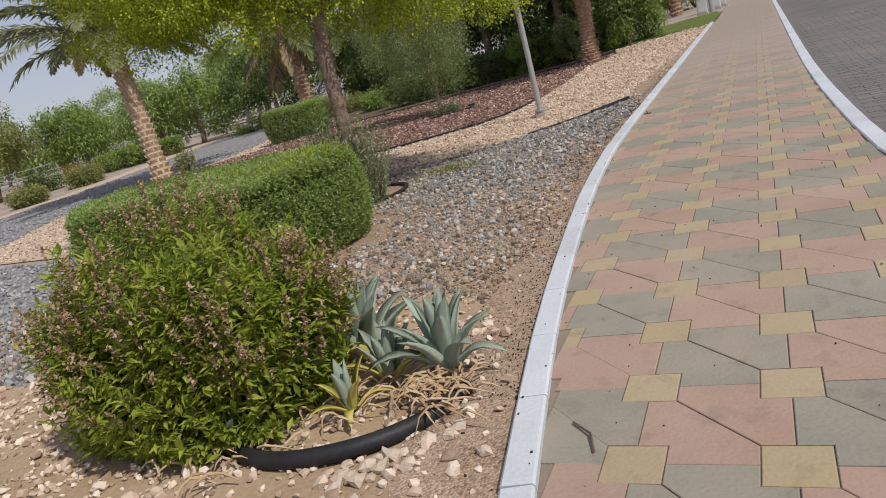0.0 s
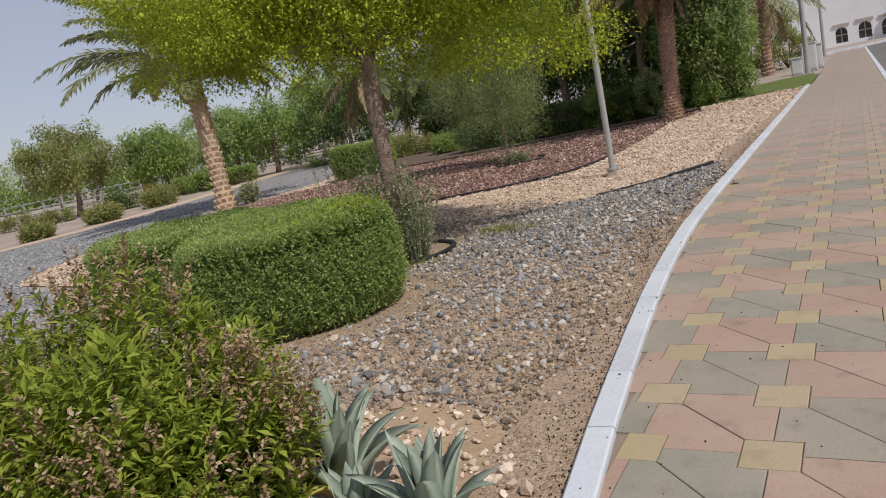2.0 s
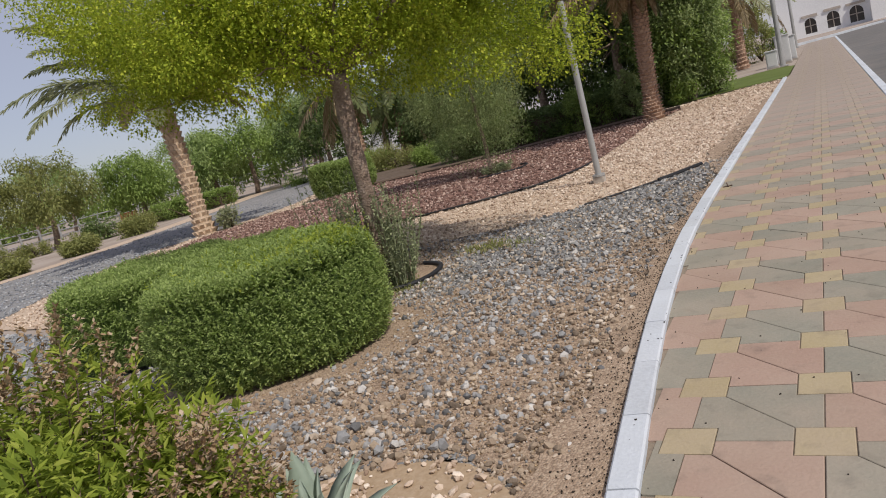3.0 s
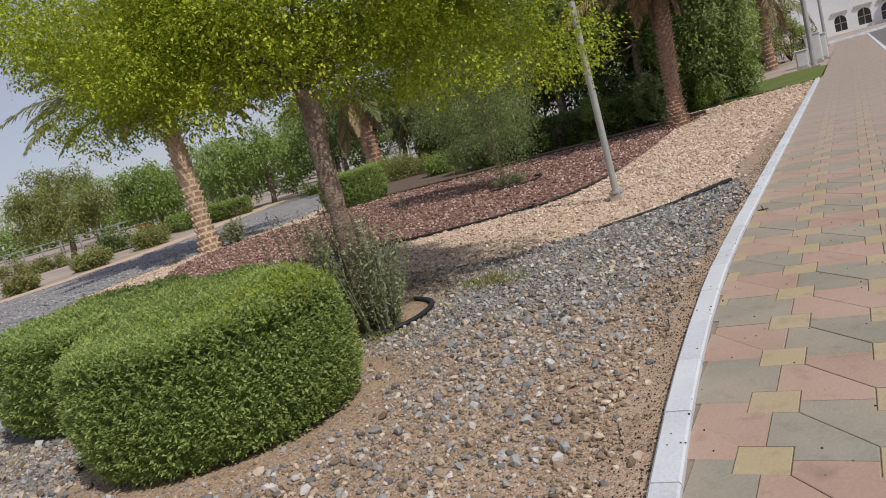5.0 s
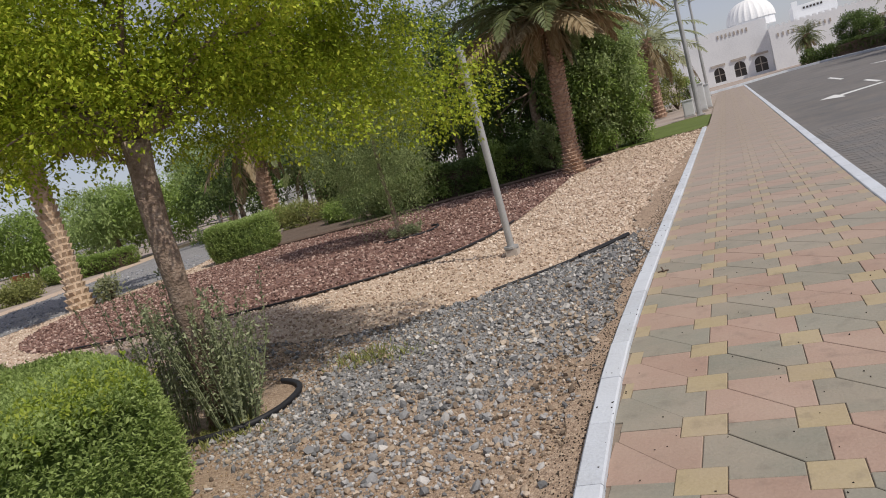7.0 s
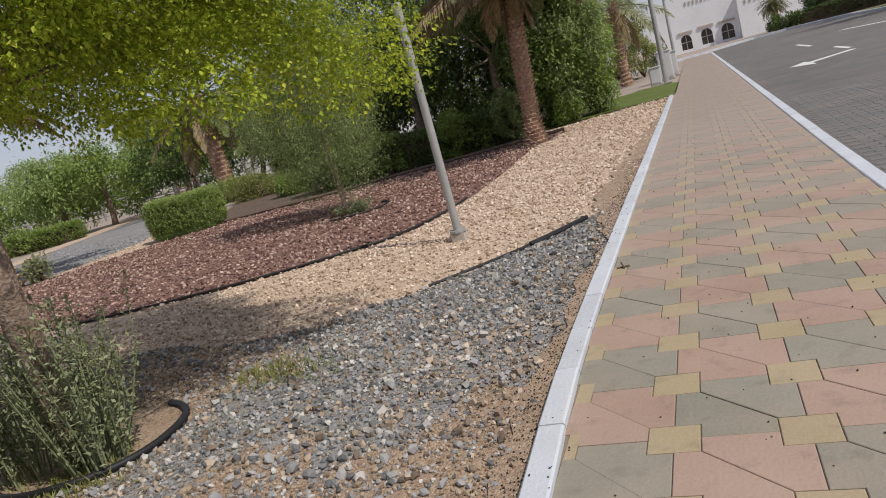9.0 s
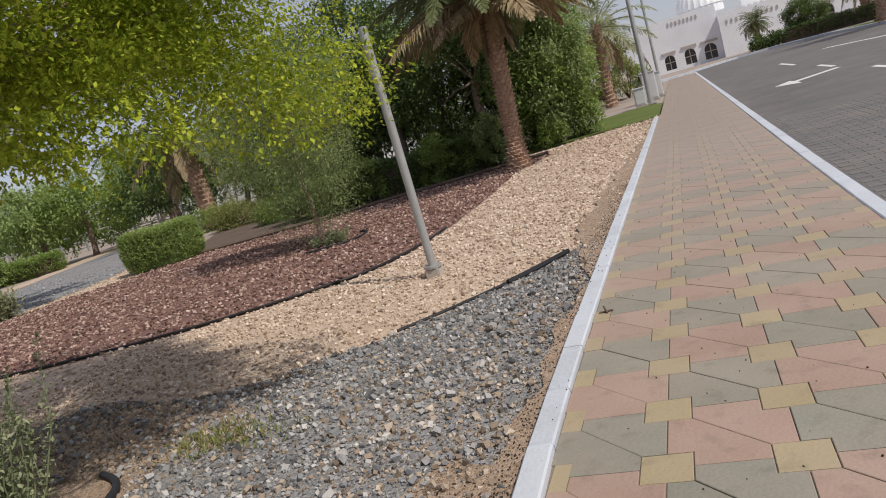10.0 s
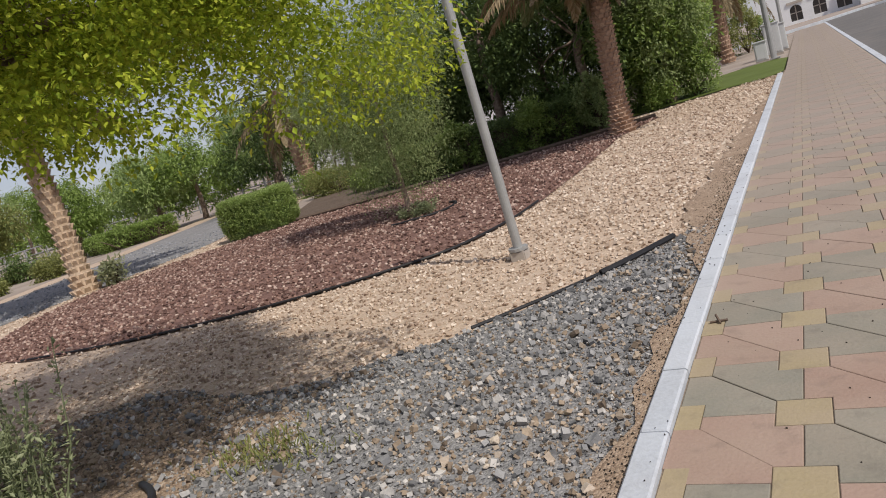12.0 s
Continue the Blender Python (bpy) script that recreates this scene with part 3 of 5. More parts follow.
def hedge(name, poly, height, n, leaf, material, label, seed, core_mat, sprout=None):
    """A clipped hedge: a woody or shade-dark core and a skin of sprigs, rounded at the top."""
    r = np.random.default_rng(seed)
    c = poly.mean(0)
    root = thing(name, (c[0], c[1], -0.02), label, "hedge")
    rel = poly - c
    k = len(rel)
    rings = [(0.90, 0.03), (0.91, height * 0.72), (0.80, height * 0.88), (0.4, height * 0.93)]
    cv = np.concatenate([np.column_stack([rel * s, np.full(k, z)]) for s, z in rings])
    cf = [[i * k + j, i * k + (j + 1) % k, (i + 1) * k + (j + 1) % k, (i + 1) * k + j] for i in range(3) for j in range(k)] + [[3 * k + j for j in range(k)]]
    # dark-leaf cores put the deep shade between sprigs into the colour
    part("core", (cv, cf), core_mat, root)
    lo, hi = rel.min(0), rel.max(0)
    # top skin
    m = n * 3
    x, y = r.uniform(lo[0], hi[0], m), r.uniform(lo[1], hi[1], m)
    ok = inside(rel, x, y)
    x, y = x[ok], y[ok]
    e = nearest_edge(rel, x, y)
    q = np.clip(e / 0.11, 0, 1)
    z = height * (0.88 + 0.12 * np.sqrt(1 - (1 - q) ** 2)) + r.normal(0, 0.012, len(x)) + 0.03 * np.sin(x * 5) * np.sin(y * 4)
    top = np.column_stack([x, y, z])
    aim_t = np.column_stack([np.zeros(len(x)), np.zeros(len(x)), np.full(len(x), 0.35)])
    # side skin
    seg = np.roll(rel, -1, 0) - rel
    ln = np.linalg.norm(seg, axis=1)
    pick = r.choice(k, n * 2, p=ln / ln.sum())
    t = r.random(n * 2)[:, None]
    p = rel[pick] + seg[pick] * t
    nrm = np.column_stack([seg[pick][:, 1], -seg[pick][:, 0]]) / ln[pick][:, None]
    area = 0.5 * np.sum(rel[:, 0] * np.roll(rel[:, 1], -1) - np.roll(rel[:, 0], -1) * rel[:, 1])
    nrm *= 1 if area > 0 else -1
    zz = r.uniform(0.02, 0.97, n * 2) * height
    bulge = 0.05 * np.sin(zz / height * math.pi) - 0.06 + r.normal(0, 0.018, n * 2)
    bulge -= 0.05 * np.clip(0.25 - zz / height, 0, 1) / 0.25
    bulge -= 0.06 * (np.clip(zz / height - 0.8, 0, 1) / 0.17) ** 2
    side = np.column_stack([p + nrm * bulge[:, None], zz])
    aim_s = np.column_stack([nrm * 0.8, np.full(n * 2, 0.15)])
    at, aim = np.concatenate([top, side]), np.concatenate([aim_t, aim_s])
    # each sprig is a short shoot with leaves round it
    per = 6
    shoot = aim * [1, 1, 0.4] + [0, 0, 0.75] + r.normal(0, 0.22, aim.shape)
    shoot /= np.linalg.norm(shoot, axis=1)[:, None]
    run = np.tile(np.linspace(0, 1, per), len(at))[:, None] * leaf * 1.7
    q = np.repeat(at - shoot * leaf * 0.6 + aim * r.uniform(-0.5, 0.5, (len(at), 1)) * leaf, per, 0) + np.repeat(shoot, per, 0) * run
    v, f = leaves(q, leaf * r.uniform(0.7, 1.2, len(q)) * np.tile(np.linspace(1.1, 0.7, per), len(at)), r, np.repeat(shoot, per, 0) * 0.55 + np.repeat(aim, per, 0) * 0.4, 0.62, 0.48)
    part("foliage", (v, f), material, root)
    if sprout is not None:
        # soft new shoots standing above the clipped skin
        m = 420
        pick = r.choice(len(top), m, p=(lambda w: w / w.sum())(np.exp(-np.hypot(top[:, 0] + c[0] - sprout[0], top[:, 1] + c[1] - sprout[1]) / 0.28) + 0.004))
        lift = np.linspace(0, 1, 7)
        stem_dir = r.normal(0, 0.35, (m, 3)) + [0, 0, 1]
        q = (top[pick][:, None, :] + stem_dir[:, None, :] * lift[None, :, None] * r.uniform(0.03, 0.10, (m, 1, 1))).reshape(-1, 3)
        v, f = leaves(q, r.uniform(0.02, 0.036, len(q)), r, np.repeat(stem_dir, 7, 0) * 0.7, 0.8, 0.5)
        part("new_growth", (v, f), M_BUSH, root, "bright yellow-green new shoots")
    return root


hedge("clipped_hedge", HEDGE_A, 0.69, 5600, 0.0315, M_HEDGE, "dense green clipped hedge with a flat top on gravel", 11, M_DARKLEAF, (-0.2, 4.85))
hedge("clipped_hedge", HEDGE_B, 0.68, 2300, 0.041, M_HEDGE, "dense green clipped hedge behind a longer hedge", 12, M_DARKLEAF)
HEDGE_C = spline([(-8.75, 17.85, 0), (-8.95, 17.4, 0), (-9.6, 17.05, 0), (-10.2, 17.02, 0), (-10.45, 17.6, 0), (-9.9, 18.3, 0), (-9.1, 18.4, 0)], 5, True)[:, :2]
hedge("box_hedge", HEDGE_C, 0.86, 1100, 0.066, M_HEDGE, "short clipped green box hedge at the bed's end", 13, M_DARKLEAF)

# bare brown sand round the hedge and along the kerb
ang = np.linspace(0, 1, len(HEDGE_A), endpoint=False) * 2 * math.pi
mid = HEDGE_A.mean(0)
grow = (HEDGE_A - mid) / np.linalg.norm(HEDGE_A - mid, axis=1)[:, None]
SAND_RING = HEDGE_A + grow * (0.22 + 0.06 * np.sin(ang * 7) + 0.05 * np.sin(ang * 13 + 1))[:, None]
sheet("hedge_sand", SAND_RING, -0.0215, M_BROWNSAND, "bare brown sand round a clipped hedge", "sand")
brown_top = np.linspace(-0.85, 1.66, 24)
BROWN = np.concatenate([[(1.72, 5.1), (1.85, 3.9), (1.95, 2.85), (1.2, 3.45), (0.6, 3.23), (0.1, 2.67), (-0.85, 2.6)], np.column_stack([brown_top, 6.0 + 0.25 * np.sin(brown_top * 6) + 0.12 * np.sin(brown_top * 17) + 0.35 * brown_top])])
sheet("brown_sand_bed", BROWN[::-1], -0.0228, M_BROWNSAND, "brown sand showing between sparse gravel", "sand")
strip_y = np.linspace(0.8, 18.0, 110)
strip_in = edge_x(KERB_L, strip_y) - 0.1 - np.interp(strip_y, [0.8, 2.85, 3.9, 9.3, 10.6, 13, 18], [0.4, 0.36, 0.2, 0.06, 0.36, 0.3, 0.1]) - 0.03 * np.sin(strip_y * 4.1) - 0.03 * np.sin(strip_y * 11)
SAND_STRIP = np.concatenate([np.column_stack([edge_x(KERB_L, strip_y) - 0.09, strip_y]), np.column_stack([strip_in, strip_y])[::-1]])
tree_a = np.linspace(0, 2 * math.pi, 40, endpoint=False)
tree_r = 1 + 0.12 * np.sin(tree_a * 5) + 0.08 * np.sin(tree_a * 11 + 1)
sheet("tree_sand", np.column_stack([-1.75 + 1.45 * tree_r * np.cos(tree_a), 7.15 + 0.8 * tree_r * np.sin(tree_a)]), -0.0222, M_BROWNSAND, "brown sand under thin gravel round a tree", "sand")
sheet("kerb_sand", SAND_STRIP, -0.0115, M_BROWNSAND, "drifted orange sand along a kerb", "sand")

# ---- flowering bush ----
def flowering_bush(at, rad, seed):
    r = np.random.default_rng(seed)
    root = thing("flowering_bush", at, "leafy green bush with faded brown flower spikes", "bush")
    n = 1750
    d = r.normal(0, 1, (n, 3))
    d[:, 2] = np.abs(d[:, 2]) * 1.0 - 0.25
    d /= np.linalg.norm(d, axis=1)[:, None]
    lump = 1 + 0.10 * np.sin(d[:, 0] * 7 + 1) * np.sin(d[:, 1] * 6) + 0.07 * np.sin(d[:, 2] * 9 + d[:, 0] * 5)
    full = np.sign(d) * np.abs(d) ** 0.72
    tips = full * np.array(rad) * (lump * r.uniform(0.86, 1.05, n))[:, None]
    tips[:, 2] = np.maximum(tips[:, 2] + 0.08, 0.07)
    low = np.clip(1 - tips[:, 2] / 0.3, 0, 1)
    tips[:, :2] *= (1 - 0.22 * low ** 1.5)[:, None]
    stems, pts, aims = [], [], []
    for i in range(n):
        base = np.array([tips[i, 0] * 0.25, tips[i, 1] * 0.25, 0.0])
        if i % 4 == 0:
            stems.append(tube([base, (base + tips[i]) / 2 + [0, 0, 0.05], tips[i]], [0.006, 0.004, 0.002], 4, False))
        ax = tips[i] - base * 0.5
        ax = ax / np.linalg.norm(ax) + np.array([0, 0, 0.5])
        ax /= np.linalg.norm(ax)
        for k in range(14):
            s = k / 14
            pts.append(tips[i] - ax * 0.12 * s + r.normal(0, 0.007, 3))
            out = r.normal(0, 1, 3)
            out -= ax * (out @ ax)
            aims.append(out / np.linalg.norm(out) * (0.6 + s) + ax * (0.9 - 0.9 * s) + np.array([0, 0, -0.25 * s]))
    part("branchwork", join(*stems), M_STEM, root)
    pts, aims = np.array(pts), np.array(aims)
    v, f = leaves(pts, r.uniform(0.036, 0.062, len(pts)), r, aims * 1.8, 0.3, 0.34)
    part("foliage", (v, f), M_BUSH, root)
    deep = r.normal(0, 1, (5000, 3))
    deep /= np.linalg.norm(deep, axis=1)[:, None]
    deep[:, 2] = np.abs(deep[:, 2])
    deep = np.sign(deep) * np.abs(deep) ** 0.75 * np.array(rad) * (r.uniform(0.4, 0.9, 5000) ** 0.7)[:, None]
    v, f = leaves(deep, r.uniform(0.05, 0.08, 5000), r, None, 1, 0.35)
    part("inner_foliage", (v, f), M_BUSH, root)
    # spikes of faded flowers, in drifts
    sp, sa = [], []
    for i in range(n):
        if tips[i, 2] > 0.2 and (math.sin(d[i, 0] * 6 + 2) + math.sin(d[i, 1] * 7) + r.normal(0, 0.6) > 0.35):
            ax = d[i] * 0.5 + np.array([0, 0, 0.8]) + r.normal(0, 0.12, 3)
            ax /= np.linalg.norm(ax)
            for k in range(26):
                sp.append(tips[i] + ax * (0.015 + 0.085 * k / 26) + r.normal(0, 0.005, 3))
                sa.append(r.normal(0, 1, 3) + ax * 0.6)
    sp, sa = np.array(sp), np.array(sa)
    v, f = leaves(sp, r.uniform(0.014, 0.024, len(sp)), r, sa, 0.4, 0.6)
    part("bloom", (v, f), M_SPIKE, root, "faded brown flower spikes")
    return root


flowering_bush((0.66, 2.15, 0), (0.65, 0.46, 0.76), 5)

# ---- agaves ----
def agave(at, size, n, seed, label, yellow=(), lean=0.0):
    r = np.random.default_rng(seed)
    root = thing("agave", at, label, "agave")
    for i in range(n):
        t = i / n
        az = i * 2.39996 + r.uniform(-0.2, 0.2)
        el = radians(87 - (37 + lean) * t ** 1.1 + r.uniform(-6, 6))
        ln = size * r.uniform(0.85, 1.08) * (0.85 + 0.15 * (1 - t))
        w = ln * 0.112
        droop = r.uniform(0.15, 0.5) * t * (1.5 if i in yellow else 1)
        h = np.array([math.cos(az), math.sin(az), 0])
        s = np.array([-math.sin(az), math.cos(az), 0])
        v, f = [], []
        k = 9
        for j in range(k):
            q = j / (k - 1)
            e = el - droop * q * q * 1.4
            p = h * (0.02 + ln * q * math.cos(e)) + np.array([0, 0, max(0.015, ln * q * math.sin(e))])
            up = np.array([-h[0] * math.sin(e), -h[1] * math.sin(e), math.cos(e)])
            wid = w * (0.75 + 1.1 * q) * (1 - q ** 2.2) + 0.002 if q < 1 else 0.001
            th = 0.012 * (1 - q) * size / 0.4 + 0.002
            v += [p + s * wid + up * wid * 0.55, p + up * th * 0.4, p - s * wid + up * wid * 0.55, p - up * th]
        for j in range(k - 1):
            a, b = j * 4, j * 4 + 4
            f += [[a, b, b + 1, a + 1], [a + 1, b + 1, b + 2, a + 2], [a + 2, b + 2, b + 3, a + 3], [a + 3, b + 3, b, a]]
        part("leaf", (np.array(v), f), M_AGAVEY if i in yellow else M_AGAVE, root, "yellowed dying leaf" if i in yellow else "", smooth=True)
    return root


agave((1.2, 2.6, 0), 0.43, 26, 1, "grey-green agave with thick pointed leaves", (23,))
agave((1.69, 2.43, 0), 0.37, 22, 2, "grey-green agave beside a black edging pipe", ())
agave((1.44, 2.38, 0), 0.27, 14, 3, "grey-green agave between two larger ones", (12, 13))
agave((1.38, 2.14, 0), 0.21, 11, 4, "small agave with yellowed leaves low on sand", (3, 4, 5, 6, 7, 8, 9, 10), 22)
agave((0.94, 1.92, 0), 0.21, 13, 5, "small low agave half hidden under a bush", (), 46)


def litter(at, n, spread, seed):
    r = np.random.default_rng(seed)
    root = thing("dry_litter", at, "curled dry brown leaves around the agaves", "dead leaves", kind="stuff")
    groups = []
    for i in range(n):
        p = np.array([r.normal(0, spread), r.normal(0, spread * 0.7), 0.005])
        az = r.uniform(0, 6.28)
        ln = r.uniform(0.06, 0.2)
        pts = [p + np.array([math.cos(az + 0.8 * q) * ln * q, math.sin(az + 0.8 * q) * ln * q, 0.05 * math.sin(q * 3) + 0.004]) for q in (0, 0.25, 0.5, 0.75, 1)]
        groups.append(tube(pts, [0.004, 0.006, 0.006, 0.004, 0.001], 4, False))
    part("curled_leaves", join(*groups), M_DRY, root)


litter((1.71, 2.24, 0), 80, 0.09, 3)
litter((1.33, 2.14, 0), 12, 0.11, 6)
litter((0.99, 1.84, 0), 35, 0.12, 4)


def pipe_ring(name, centre, r0, a0, a1, thick, label):
    """Black edging pipe lying on the ground in an arc."""
    pts = [(centre[0] + r0 * math.cos(a) * (1 + 0.02 * math.sin(3 * a)), centre[1] + r0 * math.sin(a), thick * 0.75 - 0.01 + 0.006 * math.sin(a * 4)) for a in np.linspace(radians(a0), radians(a1), 40)]
    ob = part(name, tube(pts, thick, 10), M_PLASTIC, smooth=True)
    return tagged(ob, label, "garden edging")


pipe_ring("edging_pipe", (1.29, 2.33), 0.54, -120, -6, 0.034, "black plastic edging pipe curved round the agaves")
ring_a = np.linspace(0, 2 * math.pi, 32, endpoint=False)
sheet("tree_ring_sand", np.column_stack([-1.03 + 0.5 * np.cos(ring_a), 6.42 + 0.5 * np.sin(ring_a)]), -0.019, M_BROWNSAND, "brown sand inside the tree ring", "sand")
pipe_ring("tree_ring", (-1.03, 6.42), 0.5, -130, 75, 0.02, "black plastic edging ring round a tree")

# edging strip between grey and tan gravel
strip = spline([(0.22, 8.58, 0), (0.6, 8.99, 0), (0.95, 9.44, 0), (1.25, 9.96, 0)], 8)
tagged(part("edging_strip", join(tube([(x, y, -0.002) for x, y, _ in strip], 0.012, 6), tube([(x + 0.012, y - 0.01, 0.006) for x, y, _ in strip[-11:]], 0.02, 6)), M_PLASTIC), "dark plastic edging strip lying between two gravels", "garden edging")
red_edge = spline([(-0.82, 12.9, 0), (-0.86, 12.05, 0), (-1.15, 11.15, 0), (-1.7, 10.68, 0), (-2.4, 10.3, 0), (-3.4, 9.95, 0), (-4.8, 9.7, 0), (-6.6, 9.65, 0)], 6)
tagged(part("edging_strip", tube([(x, y, -0.004) for x, y, _ in red_edge], 0.014, 6), M_PLASTIC), "dark edging strip along the red mulch", "garden edging")
back_edge = np.array([(-8.8, 17.95), (-6.6, 18.3), (-4.5, 19.0), (-2.4, 19.7), (-0.7, 20.4)])
tagged(part("edging_strip", tube([(x, y, 0.02) for x, y in back_edge], 0.05, 6), M_STEM), "dark timber edging behind the red mulch", "garden edging")

# ---- pole ----
def post(at, height):
    root = thing("steel_post", at, "plain grey galvanised steel post in gravel", "post")
    part("shaft", tube([(0, 0, 0.0), (0, 0, height)], 0.04, 16), M_STEEL, root, smooth=False)
    part("base_collar", tube([(0, 0, 0.05), (0, 0, 0.075)], 0.085, 12), M_STEEL, root)
    part("footing", box(-0.07, 0.07, -0.07, 0.07, -0.05, 0.05, 0.01), M_TRIM, root, "small concrete footing")


post((-0.065, 10.25, 0), 2.3)

# ---- lime-leaved tree ----
def limb(a, b, r0, r1, sag, r, sides=7):
    a, b = np.array(a, float), np.array(b, float)
    pts = [a + (b - a) * q + np.array([0, 0, sag * math.sin(q * math.pi)]) + (r.normal(0, 0.03, 3) if 0 < q < 1 else 0) for q in np.linspace(0, 1, 6)]
    return tube(pts, np.linspace(r0, r1, 6), sides)


def tree(name, at, trunk, trunk_r, centre, radii, n_clumps, clump, n_leaves, leaf, material, label, seed, lower=-0.4, extra=(), hang=0.0, aspect=0.5, limbs=10, hollow=0.3, flat=0.8, sprig=1):
    """trunk: places relative to at; centre, radii: the crown's; extra: more clumps."""
    r = np.random.default_rng(seed)
    root = thing(name, at, label, "tree")
    k = len(trunk)
    pts = spline(trunk, 4)
    rad = np.interp(np.linspace(0, 1, len(pts)), np.linspace(0, 1, k), trunk_r) * (1 + 0.05 * np.sin(np.arange(len(pts)) * 2.1))
    groups = [tube(pts, rad, 10)]
    blobs = clumps(r, centre, radii, n_clumps, clump, lower) + list(extra)
    for i in range(min(limbs, len(blobs))):
        b = blobs[i * len(blobs) // limbs]
        groups.append(limb(trunk[-1], b[:3], trunk_r[-1] * (0.4 if i % 4 == 0 else 0.2), 0.005, 0.12, r))
    part("trunk", join(*groups), M_BARK, root, smooth=True)
    p, d = crown_points(r, blobs, n_leaves // sprig, hollow, flat)
    if sprig > 1:
        run = r.normal(0, 1, p.shape) * [1, 1, 0.5] + [0, 0, -0.35]
        run /= np.linalg.norm(run, axis=1)[:, None]
        step = np.tile(np.linspace(0, 1, sprig), len(p))[:, None]
        p = np.repeat(p, sprig, 0) + np.repeat(run, sprig, 0) * step * leaf * 3.2 + r.normal(0, leaf * 0.35, (len(p) * sprig, 3))
        d = np.repeat(d, sprig, 0)
        n_leaves = len(p)
    if hang:
        drop = r.random(n_leaves) ** 2 * hang
        p[:, 2] -= drop
    aim = d * 0.6 + np.array([0, 0, -0.5 if hang else 0.1])
    v, f = leaves(p, leaf * r.uniform(0.6, 1.35, n_leaves), r, aim, 0.8, aspect)
    part("crown", (v, f), material, root)
    return root


LIME_EXTRA = [(1.4, 1.1, 1.66, 0.42), (1.65, 1.35, 1.8, 0.42), (1, 0.5, 1.75, 0.42), (0.6, -0.3, 1.95, 0.35), (-0.2, -0.7, 1.95, 0.32), (-1, -0.4, 2.29, 0.4), (-1.7, 0, 2.29, 0.42), (-2.2, 0.4, 2.54, 0.45), (0.3, 0.9, 1.9, 0.4), (1.4, 1.8, 1.7, 0.45), (-0.6, -1, 2.3, 0.4), (-2.6, 0.8, 2.5, 0.45), (0.1, -0.35, 1.84, 0.16), (-0.32, -0.4, 1.82, 0.2)]
LIME_EXTRA += [(e[0] * k + (1 - k) * -0.2, e[1] * k + (1 - k) * 0.65, e[2] * k + (1 - k) * 2.7, 0.42) for e in LIME_EXTRA[:12] for k in (0.45, 0.75)]
LIME_EXTRA += [(-2.3, 0.2, 2.69, 0.48), (-2.4, 0.4, 2.38, 0.38), (-1.5, -0.2, 2.34, 0.4), (-2, 0.3, 2.59, 0.48), (-2.6, 0.5, 2.6, 0.5), (-2.7, 1, 2.49, 0.4), (-1.9, 0.6, 2.24, 0.34), (-1.7, -0.3, 2.5, 0.45), (-2.2, 0, 2.75, 0.5)]
# unseen clumps behind the crown, added to stretch its shadow over the gravel
LIME_EXTRA += [(-0.9, 2.2, 2.6, 0.5), (-0.3, 2.4, 2.5, 0.5), (-1.6, 2.3, 2.7, 0.5), (-2.3, 2, 2.6, 0.5), (0.3, 2.2, 2.35, 0.4), (-1.2, 2.8, 2.7, 0.45), (-2, 2.8, 2.8, 0.5), (-0.5, 2.9, 2.6, 0.4), (-2.8, 2.5, 2.7, 0.5), (-3.2, 1.8, 2.7, 0.5)]
LIME_EXTRA += [(-2.6, -0.1, 2.95, 0.5), (-2.9, 0.3, 3.1, 0.5), (-2.3, -0.4, 3.0, 0.5), (-1.8, -0.7, 2.9, 0.45), (-3.0, -0.1, 3.4, 0.5), (-2.2, -0.6, 3.4, 0.5), (-1.3, -0.8, 2.75, 0.4), (-2.5, 0.4, 3.5, 0.5), (-3.2, 0.6, 2.9, 0.45), (-0.8, -0.6, 2.6, 0.4), (-1.4, 0.1, 2.8, 0.5), (-0.6, 0.3, 2.7, 0.5)]
LIME_EXTRA += [(0.2, -0.4, 2.15, 0.4), (0.5, -0.5, 2.3, 0.4), (0.0, -0.6, 2.5, 0.45), (0.4, -0.3, 2.7, 0.45), (-0.4, -0.5, 2.3, 0.4), (0.8, -0.1, 2.3, 0.4), (0.1, -0.2, 3.0, 0.5), (0.6, 0.0, 3.0, 0.5), (-0.5, -0.3, 2.9, 0.5), (0.3, -0.6, 2.05, 0.3), (-0.2, 0.2, 2.3, 0.45), (0.4, 0.3, 2.4, 0.45)]
LIME_EXTRA += [(-1.7, 0.0, 2.1, 0.3), (-2.25, -0.04, 2.12, 0.34), (-2.75, 0.0, 2.3, 0.34), (-3.05, 0.1, 2.4, 0.28), (0.3, 0.9, 1.78, 0.24), (0.75, 0.4, 1.75, 0.24), (-0.2, 0.95, 1.84, 0.28), (0.95, 0.1, 1.74, 0.2), (1.2, 0.5, 1.68, 0.24), (-0.6, 0.9, 1.95, 0.3)]
tree("lime_leaved_tree", (-0.92, 6.24, -0.02), [(0, 0, 0), (0.1, -0.1, 0.5), (0.18, -0.18, 0.95), (0.2, -0.2, 1.4), (0.23, -0.19, 1.85)], [0.088, 0.076, 0.07, 0.072, 0.08], (-0.2, 0.85, 2.85), (2.2, 1.8, 1.15), 290, 0.28, 290000, 0.0305, M_LIME,
     "spreading tree with lime-yellow leaves over a forked trunk", 21, -0.75, LIME_EXTRA, 0.07, 0.62, 44, 0.35, 0.7, 6)


